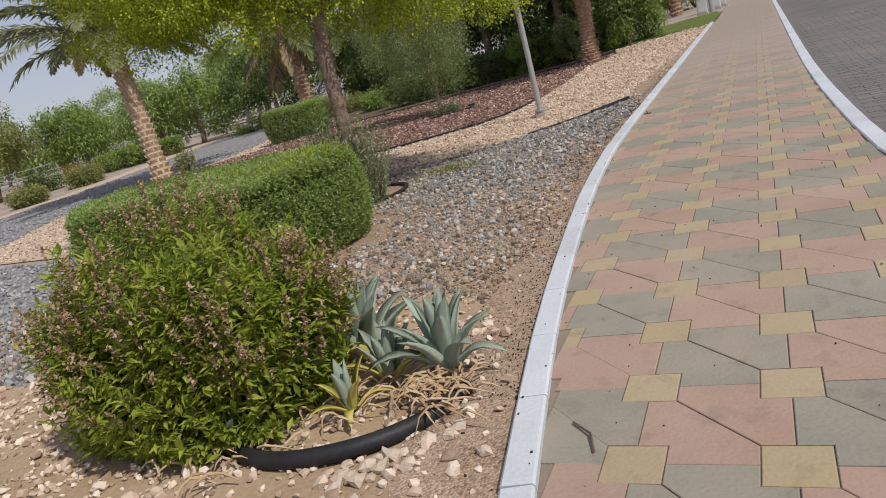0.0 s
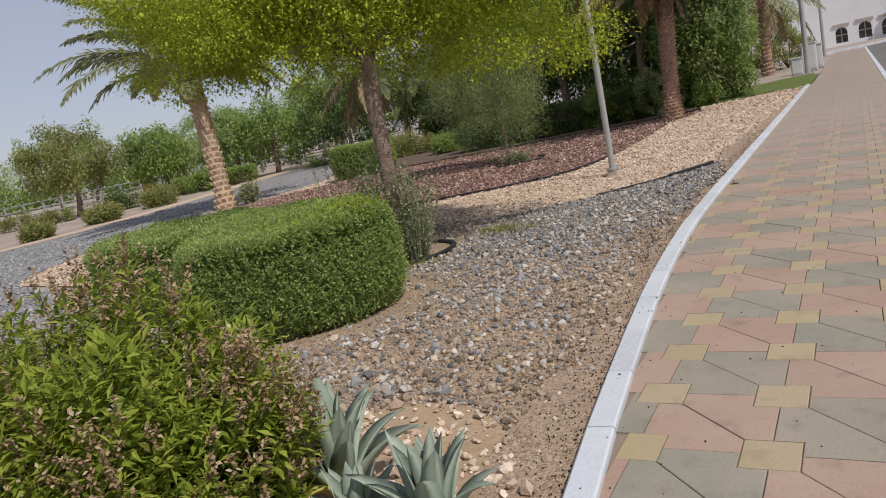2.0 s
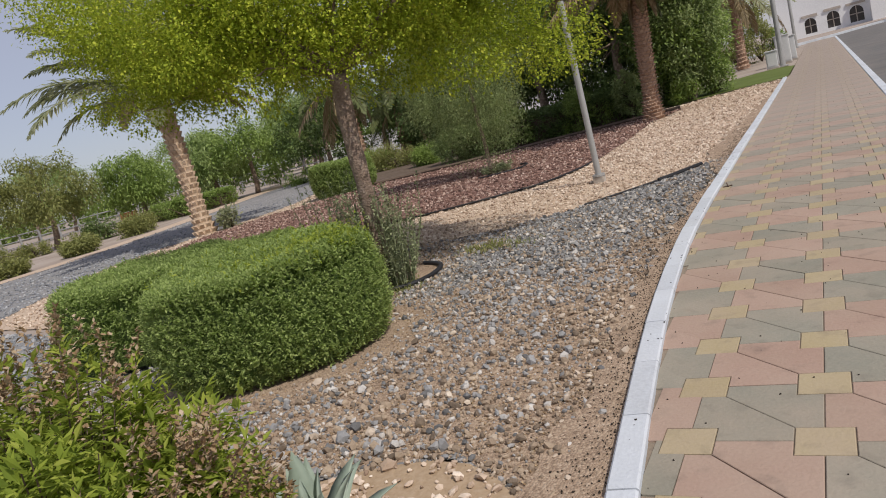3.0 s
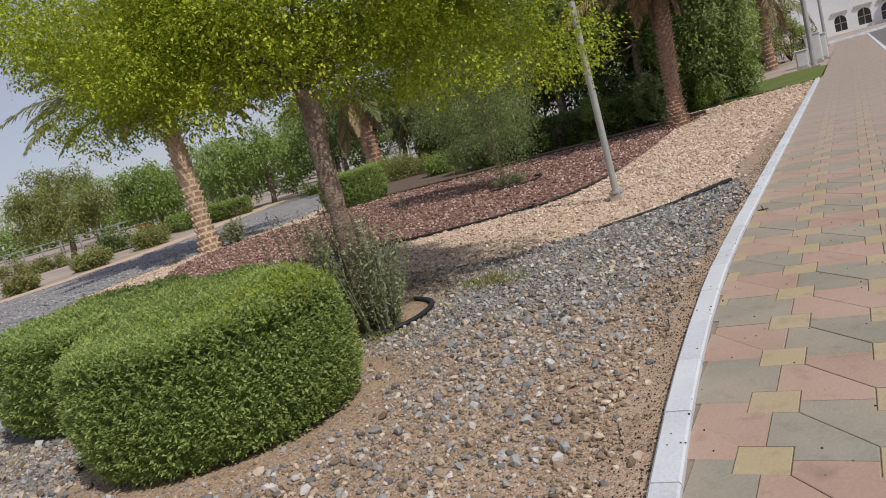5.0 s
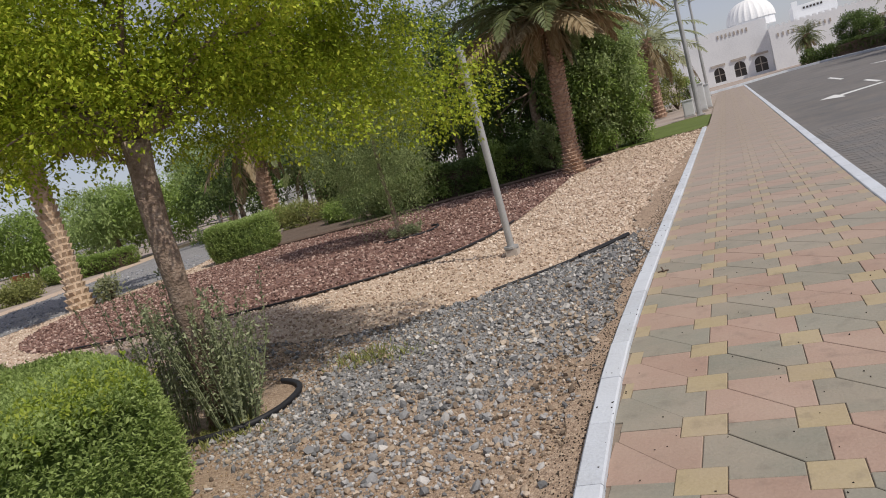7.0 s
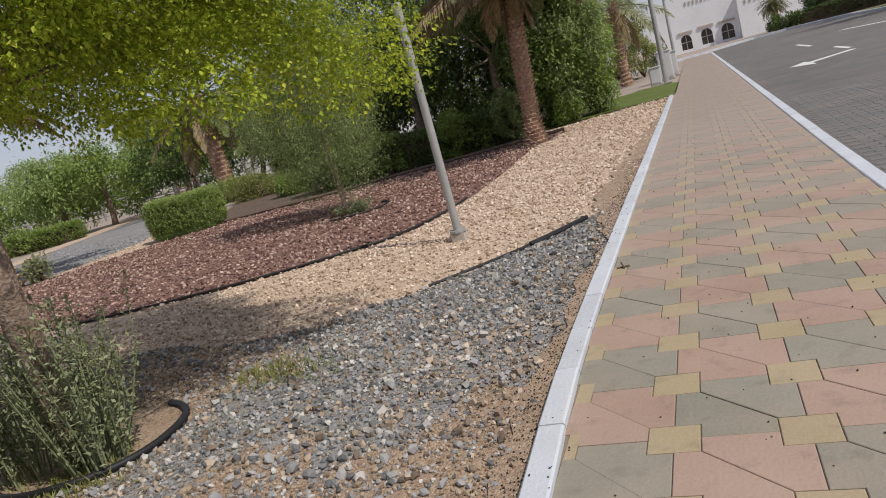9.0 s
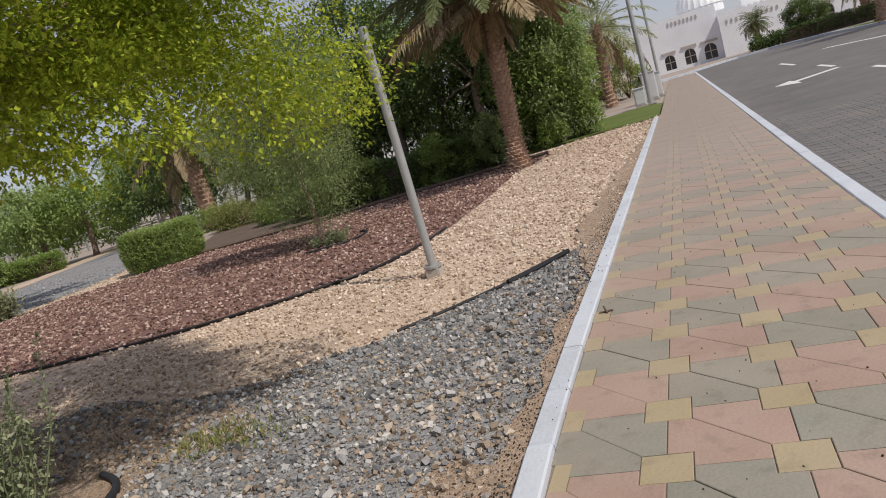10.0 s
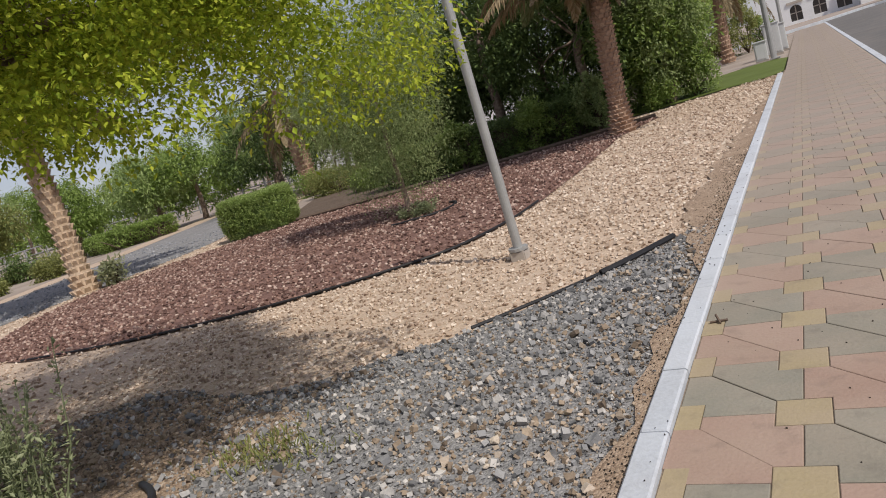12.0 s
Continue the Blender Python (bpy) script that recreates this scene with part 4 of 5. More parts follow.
def wispy_shrub(at, n, height, spread, seed):
    r = np.random.default_rng(seed)
    root = thing("wispy_shrub", at, "upright wispy dark shrub at a tree's foot", "shrub")
    stems, pts, aims = [], [], []
    for i in range(n):
        az, q = r.uniform(0, 6.28), r.uniform(0.1, 1) ** 0.5
        b = np.array([math.cos(az) * spread * 0.45 * q, math.sin(az) * spread * 0.45 * q, 0])
        h = height * r.uniform(0.55, 1.05)
        t = b + np.array([math.cos(az) * spread * q * 0.6, math.sin(az) * spread * q * 0.6, h]) + r.normal(0, 0.05, 3)
        m = (b + t) / 2 + r.normal(0, 0.03, 3)
        stems.append(tube([b, m, t], [0.006, 0.004, 0.002], 4, False))
        for k in range(84):
            s = k / 84
            p = b * (1 - s) ** 2 + 2 * m * s * (1 - s) + t * s * s
            if s > 0.12:
                pts.append(p + r.normal(0, 0.012, 3))
                aims.append(r.normal(0, 0.8, 3) + np.array([0, 0, 0.6]))
    part("branchwork", join(*stems), M_SHRUB, root)
    pts = np.array(pts)
    v, f = leaves(pts, r.uniform(0.026, 0.044, len(pts)), r, np.array(aims), 0.4, 0.46)
    part("foliage", (v, f), M_SHRUB, root)


wispy_shrub((-1.2, 6.15, -0.02), 30, 1.0, 0.3, 31)
wispy_shrub((-0.75, 6.2, -0.02), 60, 0.92, 0.3, 32)

# ---- palms ----
def palm(name, at, height, r0, lean, fronds, length, seed, label, green, dry=0.3, leaflets=46, boots=34, low=-55, hanging=0, bark=None):
    r = np.random.default_rng(seed)
    root = thing(name, at, label, "palm tree")
    k = 14
    pts = [(lean[0] * (i / (k - 1)) ** 1.3, lean[1] * (i / (k - 1)) ** 1.3, height * i / (k - 1)) for i in range(k)]
    rad = [r0 * (1.28 if i == 0 else 1.08 if i == 1 else 0.86 + 0.1 * (i / k)) for i in range(k)]
    groups = [tube(pts, rad, 14)]
    # cut leaf bases in rings
    for ring in range(boots):
        q = (ring + 0.4) / boots
        c = np.array([np.interp(q * (k - 1), range(k), [p[j] for p in pts]) for j in range(3)])
        rr = np.interp(q * (k - 1), range(k), rad)
        m = 11
        for j in range(m):
            a = 2 * math.pi * (j + 0.5 * (ring % 2)) / m + r.uniform(-0.08, 0.08)
            h = np.array([math.cos(a), math.sin(a), 0])
            s = np.array([-math.sin(a), math.cos(a), 0])
            w, hh, out = rr * 0.27, height / boots * 0.85, rr * r.uniform(0.2, 0.36)
            o = c + h * rr * 0.95
            v = [o - s * w - [0, 0, hh * 0.4], o + s * w - [0, 0, hh * 0.4], o + s * w * 0.7 + h * out + [0, 0, hh * 0.5], o - s * w * 0.7 + h * out + [0, 0, hh * 0.5], o + s * w * 0.6 + [0, 0, hh * 0.65], o - s * w * 0.6 + [0, 0, hh * 0.65]]
            groups.append((np.array(v), [[0, 1, 2, 3], [3, 2, 4, 5], [1, 4, 2], [0, 3, 5]]))
    part("trunk", join(*groups), bark or M_PALMBARK, root)
    top = np.array(pts[-1])
    for i in range(fronds + hanging):
        t = min(1.0, i / fronds)
        az = i * 2.39996 + r.uniform(-0.25, 0.25)
        el = radians(82 + (low - 82) * t ** 0.85 + r.uniform(-7, 7)) if i < fronds else radians(r.uniform(-74, -66))
        ln = length * r.uniform(0.85, 1.1) * (0.75 if t > 0.88 else 1) * (0.62 if i >= fronds else 1)
        is_dry = t > 1 - dry and r.random() < 0.85
        h = np.array([math.cos(az), math.sin(az), 0])
        s = np.array([-math.sin(az), math.cos(az), 0])
        n = 12
        p = top + h * r0 * 0.5 + np.array([0, 0, -0.25 * t])
        spine, dirs = [], []
        e = el
        for j in range(n):
            d = h * math.cos(e) + np.array([0, 0, math.sin(e)])
            spine.append(p.copy())
            dirs.append(d)
            p = p + d * ln / (n - 1)
            e -= radians(7 if el > 0 else 4.5) * (0.5 + j / n) * (1 if e > radians(-80) else 0)
        spine, dirs = np.array(spine), np.array(dirs)
        rach = tube(spine, np.linspace(0.028, 0.006, n) * length / 2.2, 4, False)
        m = leaflets
        q = np.repeat(np.linspace(0.14, 1.0, m), 2)
        idx = q * (n - 1)
        at_p = np.column_stack([np.interp(idx, range(n), spine[:, j]) for j in range(3)])
        at_d = np.column_stack([np.interp(idx, range(n), dirs[:, j]) for j in range(3)])
        sg = np.tile([1, -1], m)[:, None]
        up = np.cross(s, at_d)
        up *= np.where(up[:, 2:3] < 0, -1, 1)
        ll = ln * 0.24 * np.sin(np.clip(q, 0, 1) ** 0.7 * math.pi * 0.86 + 0.3)[:, None] * r.uniform(0.8, 1.1, (2 * m, 1))
        dd = at_d * 0.75 + sg * s * 0.85 + up * r.uniform(0.05, 0.5, (2 * m, 1))
        dd[:, 2] -= 0.25 + (0.5 if is_dry else 0)
        dd += r.normal(0, 0.10, dd.shape)
        dd /= np.linalg.norm(dd, axis=1)[:, None]
        wv = np.cross(dd, up)
        wv /= np.linalg.norm(wv, axis=1)[:, None] + 1e-9
        ww = 0.016 * length / 2.2 * (1.6 if length > 2.5 else 1.2)
        tipd = dd + np.array([0, 0, -0.35])
        v = np.stack([at_p, at_p + dd * ll * 0.5 + wv * ww, at_p + (dd * 0.5 + tipd * 0.5) * ll, at_p + dd * ll * 0.5 - wv * ww], 1).reshape(-1, 3)
        f = (np.arange(2 * m) * 4)[:, None] + np.array([0, 1, 2, 3])[None]
        part("frond", join(rach, (v, f)), M_DRYFROND if is_dry else green, root, "drooping dry brown frond" if is_dry else "")
    return root


palm("date_palm", (-1.07, 18.95, -0.03), 3.75, 0.195, (0.24, 0.0, 0), 76, 2.6, 41, "stout date palm with ringed trunk and dry lower fronds", M_FROND, 0.24, 46, 46, -10, 7)
palm("date_palm", (-12.0, 14.4, -0.03), 4.0, 0.23, (-0.2, 0.1, 0), 46, 3.5, 42, "date palm with pale ringed trunk and arching fronds", M_FRONDB, 0.1, 60, 26, 6, 0, M_PALEBARK)
palm("date_palm", (-16.0, 28.0, -0.03), 4.3, 0.36, (-0.2, 0, 0), 26, 3.4, 43, "date palm in a shady grove", M_FROND, 0.3, 30, 22)
palm("date_palm", (-14.9, 30.5, -0.03), 3.2, 0.40, (0.1, 0, 0), 22, 3.2, 44, "date palm in a shady grove", M_FROND, 0.3, 30, 20)
palm("date_palm", (-0.6, 37, -0.03), 3.6, 0.22, (0.1, 0, 0), 26, 3.0, 45, "slender date palm beyond the lawn", M_FRONDB, 0.25, 30, 20)

# ---- sapling with hanging crown ----
tree("weeping_tree", (-3.37, 14.15, -0.02), [(0, 0, 0), (0.0, 0, 0.6), (-0.05, 0.05, 1.2), (-0.1, 0.2, 1.9)], [0.045, 0.038, 0.036, 0.03], (-0.4, 0.35, 2.35), (1.3, 1.1, 1.5), 70, 0.3, 56000, 0.049, M_WEEP,
     "small weeping tree with hanging grey-green branches", 51, -0.8, [(-0.9, 0.3, 1.35, 0.3), (0.6, 0.2, 1.5, 0.3), (-0.5, 0.5, 1.2, 0.35), (-1.2, 0.4, 1.6, 0.3), (-0.9, 0.6, 1.0, 0.3), (-0.3, 0.7, 0.95, 0.3)], 1.0, 0.26, 12)


def round_bush(name, at, rad, n, leaf, material, label, seed):
    r = np.random.default_rng(seed)
    root = thing(name, at, label, "bush")
    blobs = clumps(r, (0, 0, rad[2] * 0.45), (rad[0] * 0.8, rad[1] * 0.8, rad[2] * 0.55), 26, min(rad) * 0.38, -0.9)
    stems = [limb((0, 0, 0), b[:3], 0.03, 0.01, 0.05, r, 5) for b in blobs[:8]]
    part("branchwork", join(*stems), M_STEM, root)
    p, d = crown_points(r, blobs, n, 0.3)
    p[:, 2] = np.maximum(p[:, 2], 0.02)
    v, f = leaves(p, leaf * r.uniform(0.6, 1.35, n), r, d * 0.8, 0.8, 0.5)
    part("foliage", (v, f), material, root)
    return root


tree("bright_shrub_tree", (-0.75, 23.1, -0.03), [(0, 0, 0), (0.1, 0, 0.6), (0.0, 0.1, 1.4), (0.1, 0, 2.2)], [0.1, 0.09, 0.08, 0.06], (0, 0, 2.3), (1.1, 1.0, 2.2), 70, 0.42, 26000, 0.085, M_WEEP, "tall bright green leafy shrub beside a palm", 53, -0.98, (), 0.3, 0.45, 9)
round_bush("grass_tuft", (-3.25, 14.2, -0.02), (0.5, 0.4, 0.16), 1500, 0.05, M_SHRUB, "low grey-green grass at a sapling's foot", 52)
pipe_ring("sapling_ring", (-3.25, 14.2), 0.58, -110, 60, 0.018, "black plastic edging ring round a sapling")
tuft = np.random.default_rng(54)
blades = np.concatenate([np.column_stack([tuft.normal(-0.3, 0.2, 450), tuft.normal(7.2, 0.11, 450), np.full(450, -0.02)]), np.column_stack([tuft.normal(-0.78, 0.13, 500), tuft.normal(6.05, 0.12, 500), np.full(500, -0.02)])])
tagged(part("grass_patch", leaves(blades, tuft.uniform(0.03, 0.07, 950), tuft, np.tile([0, 0, 1.2], (950, 1)), 0.5, 0.16), M_OLIVE), "thin patches of short dry grass in gravel", "grass", kind="stuff")
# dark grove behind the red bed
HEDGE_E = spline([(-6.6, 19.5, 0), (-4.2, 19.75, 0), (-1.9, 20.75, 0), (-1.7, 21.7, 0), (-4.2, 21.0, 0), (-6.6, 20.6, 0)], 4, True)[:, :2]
# the grove's deep shade is painted in through this hedge's dark leaf
hedge("shady_hedge", HEDGE_E, 0.75, 1100, 0.11, M_DARKLEAF, "hedge behind the red bed, leaf colour darkened for deep shade", 61, M_STEM)
for i, (x, y, rx, ry, rz, h) in enumerate([(-2.6, 22.6, 2.2, 1.8, 2.4, 2.6), (-1.0, 23.6, 1.3, 1.3, 1.9, 2.2), (-5.4, 23.4, 2.4, 2.0, 2.3, 3.6), (-2.0, 26.2, 2.0, 2.0, 2.6, 3.6), (-8.6, 26.5, 2.8, 2.2, 2.6, 3.8), (-4.4, 28.5, 3.0, 2.4, 2.6, 5.0), (-12.6, 33.5, 3.2, 2.8, 2.6, 3.6), (-9.5, 31, 3.0, 2.6, 2.6, 3.4), (-1.6, 24.8, 1.6, 1.4, 2.0, 2.6), (-10.8, 27.0, 2.0, 1.6, 1.8, 2.2), (-13.6, 30.5, 2.0, 1.6, 1.8, 2.2), (-7.6, 24.2, 1.7, 1.4, 1.7, 2.0), (-17.5, 35.5, 2.4, 2.0, 2.0, 2.4), (-4.4, 24.8, 1.9, 1.5, 2.2, 2.4), (-20.5, 31.5, 3.0, 2.2, 2.0, 2.6), (-25.5, 31, 2.6, 2.0, 1.8, 2.3)]):
    tree("shade_tree", (x, y, -0.03), [(0, 0, 0), (0.1, 0, h * 0.3), (0.0, 0.1, h * 0.6), (0.1, 0, h * 0.85)], [0.16, 0.13, 0.12, 0.1], (0, 0, h), (rx, ry, rz), 70, 0.55, 14000 if y < 27 else 7000, 0.145 if y < 27 else 0.21, M_MIDLEAF if i in (1, 15) else M_DARKLEAF,
         "dense dark green shade tree with low branches", 60 + i, -0.95, (), 0.35, 0.45, 9)
# dark-leaf bushes here carry the grove's shade in their colour
for i, (x, y, rx, ry, rz, m) in enumerate([(-0.25, 23.4, 0.85, 0.7, 1.4, M_MIDLEAF), (-1.15, 22.75, 0.8, 0.55, 1.0, M_MIDLEAF), (-2.7, 20.7, 0.9, 0.6, 0.75, M_MIDLEAF), (-4.2, 20.2, 1.0, 0.6, 0.75, M_DARKLEAF), (-5.6, 19.7, 0.9, 0.6, 0.8, M_DARKLEAF), (-7.2, 20.4, 0.9, 0.7, 0.8, M_DARKLEAF), (-9.2, 22.0, 0.8, 0.6, 0.6, M_MIDLEAF), (-1.9, 20.5, 0.5, 0.4, 1.3, M_WEEP), (-3.3, 20.0, 0.6, 0.45, 1.15, M_MIDLEAF), (-4.9, 19.6, 0.55, 0.4, 1.2, M_MIDLEAF), (-12.2, 24.5, 1.4, 0.8, 0.9, M_OLIVE), (-14.5, 26.0, 1.0, 0.8, 0.8, M_MIDLEAF)]):
    round_bush("garden_bush", (x, y, -0.03), (rx, ry, rz), 5000, 0.075, m, "leafy green garden bush at the bed's back", 80 + i)

# olive scrub beyond the utility cabinets
for i, (x, y, rx, rz, m) in enumerate([(-1.1, 40.6, 0.9, 1.7, M_OLIVE), (-0.1, 41.6, 1.0, 2.0, M_OLIVE), (0.55, 43.2, 0.75, 1.6, M_MIDLEAF), (-2.4, 41.8, 1.1, 1.8, M_OLIVE)]):
    round_bush("scrub_bush", (x, y, -0.03), (rx, rx * 0.7, rz), 2600, 0.11, m, "olive scrub bush beyond the pale utility cabinets", 120 + i)

# ---- trees and scrub on the left ----
HEDGE_F = spline([(-23.6, 26.6, 0), (-26, 26.0, 0), (-28.6, 26.2, 0), (-28.6, 27.2, 0), (-26, 27.1, 0), (-23.8, 27.5, 0)], 4, True)[:, :2]
hedge("low_hedge", HEDGE_F, 0.7, 600, 0.12, M_MIDLEAF, "low clipped hedge on the far bank", 62, M_STEM)
for i, (x, y, rx, rz, h, m) in enumerate([(-38, 20.5, 2.7, 2.1, 2.9, M_PALELEAF), (-33, 23.5, 2.8, 2.0, 3.0, M_OLIVE), (-30.5, 27.2, 1.9, 1.7, 2.5, M_MIDLEAF), (-27.3, 29.6, 2.3, 1.7, 2.3, M_PALELEAF), (-44, 22, 2.4, 1.6, 2.4, M_PALELEAF), (-24, 35, 2.8, 2.1, 3.6, M_PALELEAF), (-20.5, 37, 2.6, 1.9, 3.2, M_MIDLEAF), (-30, 42, 3.6, 2.3, 3.8, M_MIDLEAF), (-55, 36, 4.0, 2.6, 4.0, M_PALELEAF), (-17.5, 40, 3.0, 2.2, 3.6, M_MIDLEAF), (-62, 44, 4.5, 2.6, 4.2, M_MIDLEAF), (-44, 44, 4.2, 2.6, 3.8, M_MIDLEAF), (-36, 48, 4.4, 2.6, 3.6, M_PALELEAF), (-24, 50, 4.4, 2.6, 3.8, M_MIDLEAF)]):
    tree("feathery_tree", (x, y, -0.03), [(0, 0, 0), (0.3, 0, h * 0.25), (0.2, 0.1, h * 0.5), (0.0, 0.0, h * 0.75)], [0.17, 0.14, 0.12, 0.09], (0, 0, h), (rx, rx * 0.8, rz), 60, 0.6, 8500, 0.235, m,
         "feathery spreading tree behind the gravel garden", 100 + i, -0.7, (), 0.5, 0.32, 9)
for i, (x, y, rx, rz, m) in enumerate([(-22.5, 20.5, 1.1, 0.7, M_OLIVE), (-24.5, 22.0, 1.2, 0.8, M_OLIVE), (-27.5, 22.5, 1.2, 1.0, M_DARKLEAF), (-26, 26, 1.6, 0.9, M_MIDLEAF), (-21, 29.5, 1.8, 0.6, M_MIDLEAF), (-18.5, 33, 1.5, 0.6, M_MIDLEAF), (-32, 25, 1.2, 0.6, M_OLIVE), (-21.3, 17.0, 0.9, 0.5, M_OLIVE), (-20.9, 14.2, 0.8, 0.45, M_OLIVE), (-23.5, 18.5, 1.2, 0.6, M_OLIVE), (-28.5, 29, 1.8, 0.9, M_MIDLEAF), (-34, 21, 1.6, 0.8, M_OLIVE), (-31, 21, 1.3, 0.6, M_OLIVE), (-29, 22.5, 1.2, 0.55, M_OLIVE)]):
    round_bush("scrub_bush", (x, y, -0.03), (rx, rx * 0.7, rz), 2600, 0.11, m, "dry olive scrub at the garden's edge", 130 + i)
round_bush("grass_tuft", (-11.3, 14.7, -0.02), (0.35, 0.3, 0.6), 500, 0.12, M_FRONDB, "tuft of thin grass beside a palm", 140)


w = np.random.default_rng(190)
n = 26000
wx = w.uniform(-170, -8, n)
top = 3.6 + 1.2 * np.sin(wx * 0.33) + 0.8 * np.sin(wx * 0.71 + 1) + 0.5 * np.sin(wx * 1.7)
wp = np.column_stack([wx, 72 + 0.12 * wx + w.uniform(-3, 3, n), top * w.random(n) ** 0.7])
tagged(part("far_woods", leaves(wp, w.uniform(0.4, 0.8, n), w, None, 1, 0.6), M_MIDLEAF), "far hazy line of green trees", "trees", kind="stuff")


def fence(a, b, n, height):
    root = thing("railing_fence", (0, 0, 0), "long low grey railing behind the trees", "fence", kind="structure")
    a, b = np.array(a, float), np.array(b, float)
    for i in range(n + 1):
        p = a + (b - a) * i / n
        part("post", box(p[0] - 0.06, p[0] + 0.06, p[1] - 0.06, p[1] + 0.06, -0.05, height), M_FENCE, root)
    for z in (0.25, height * 0.6, height):
        part("rail", tube([(*a, z), (*b, z)], 0.045, 6), M_FENCE, root)


fence((-70, 23.5), (-20, 46), 34, 1.1)
wall = thing("boundary_wall", (0, 0, 0), "low white wall glimpsed through the grove", "wall", kind="structure")
part("panel", box(-34, -4, 48, 48.3, -0.05, 1.5), M_WHITE, wall)
part("coping", box(-34.05, -3.95, 47.95, 48.35, 1.5, 1.62), M_WHITE, wall)
sign = thing("orange_board", (-33.5, 28.6, -0.05), "small orange board on two legs", "sign")
part("board", box(-0.75, 0.75, -0.03, 0.03, 0.35, 0.85, 0.01), M_SIGN, sign)
for x in (-0.6, 0.6):
    part("leg", box(x - 0.03, x + 0.03, -0.03, 0.03, 0, 0.5), M_FENCE, sign)

road_sign = thing("road_sign", (13.2, 48.2, -0.02), "small faded red sign on a thin post", "sign")
part("post", tube([(0, 0, 0), (0, 0, 2.2)], 0.035, 8), M_STEEL, road_sign)
part("plate", tube([(0, -0.05, 2.05), (0, -0.03, 2.05)], 0.3, 8), M_SIGN, road_sign)

# ---- street lamps and boxes ----
def street_lamp(at, height, panel):
    root = thing("street_lamp", at, "tall grey solar street lamp with a slanted panel", "street lamp", "solar street lamps")
    part("pole", tube([(0, 0, 0), (0, 0, height * 0.5), (0, 0, height)], [0.095, 0.08, 0.06], 12), M_STEEL, root)
    part("base_plate", box(-0.18, 0.18, -0.18, 0.18, 0, 0.03), M_STEEL, root)
    part("arm", tube([(0, 0, height - 0.5), (0.5, 0, height - 0.25), (1.2, 0, height + 0.05)], 0.03, 8), M_STEEL, root)
    part("lamp_head", box(1.0, 1.5, -0.1, 0.1, height + 0.0, height + 0.07, 0.015), M_STEEL, root)
    bm = bmesh.new()
    bmesh.ops.create_cube(bm, size=1, matrix=Matrix.Translation((0, 0, height + 0.15)) @ Euler((radians(22), radians(-12), 0)).to_matrix().to_4x4() @ Matrix.Diagonal((1.1, 0.7, 0.04, 1)))
    part("solar_panel", bm, M_PANEL, root, "dark slanted solar panel")


street_lamp((1.32, 30.3, -0.03), 4.6, True)
street_lamp((1.25, 50, -0.03), 6.2, True)


def utility_box(at, w, d, h):
    root = thing("utility_box", at, "pale grey utility cabinet beside the footpath", "utility box")
    part("body", box(-w / 2, w / 2, -d / 2, d / 2, 0.06, h, 0.015), M_BOX, root)
    part("roof", box(-w / 2 - 0.03, w / 2 + 0.03, -d / 2 - 0.03, d / 2 + 0.03, h, h + 0.04, 0.01), M_BOX, root)
    part("plinth", box(-w / 2 - 0.02, w / 2 + 0.02, -d / 2 - 0.02, d / 2 + 0.02, -0.02, 0.06), M_TRIM, root)
    part("door", box(-w / 2 + 0.04, w / 2 - 0.04, -d / 2 - 0.012, -d / 2, 0.12, h - 0.06), M_BOX, root)


utility_box((1.0, 30.0, -0.03), 0.36, 0.3, 0.62)
utility_box((1.3, 32.4, -0.03), 0.5, 0.5, 1.05)
utility_box((1.5, 33.8, -0.03), 0.4, 0.4, 0.95)

# ---- domed building ----
bld = thing("domed_building", (0, 0, -0.05), "white domed building with arched windows and battlements", "building")


def arch_ring(w, h, n=10):
    """Outline of a round-arched opening, foot at z 0."""
    spring = h - w / 2
    return [(-w / 2, 0)] + [(-w / 2 * math.cos(a), spring + w / 2 * math.sin(a)) for a in np.linspace(0, math.pi, n)] + [(w / 2, 0)]


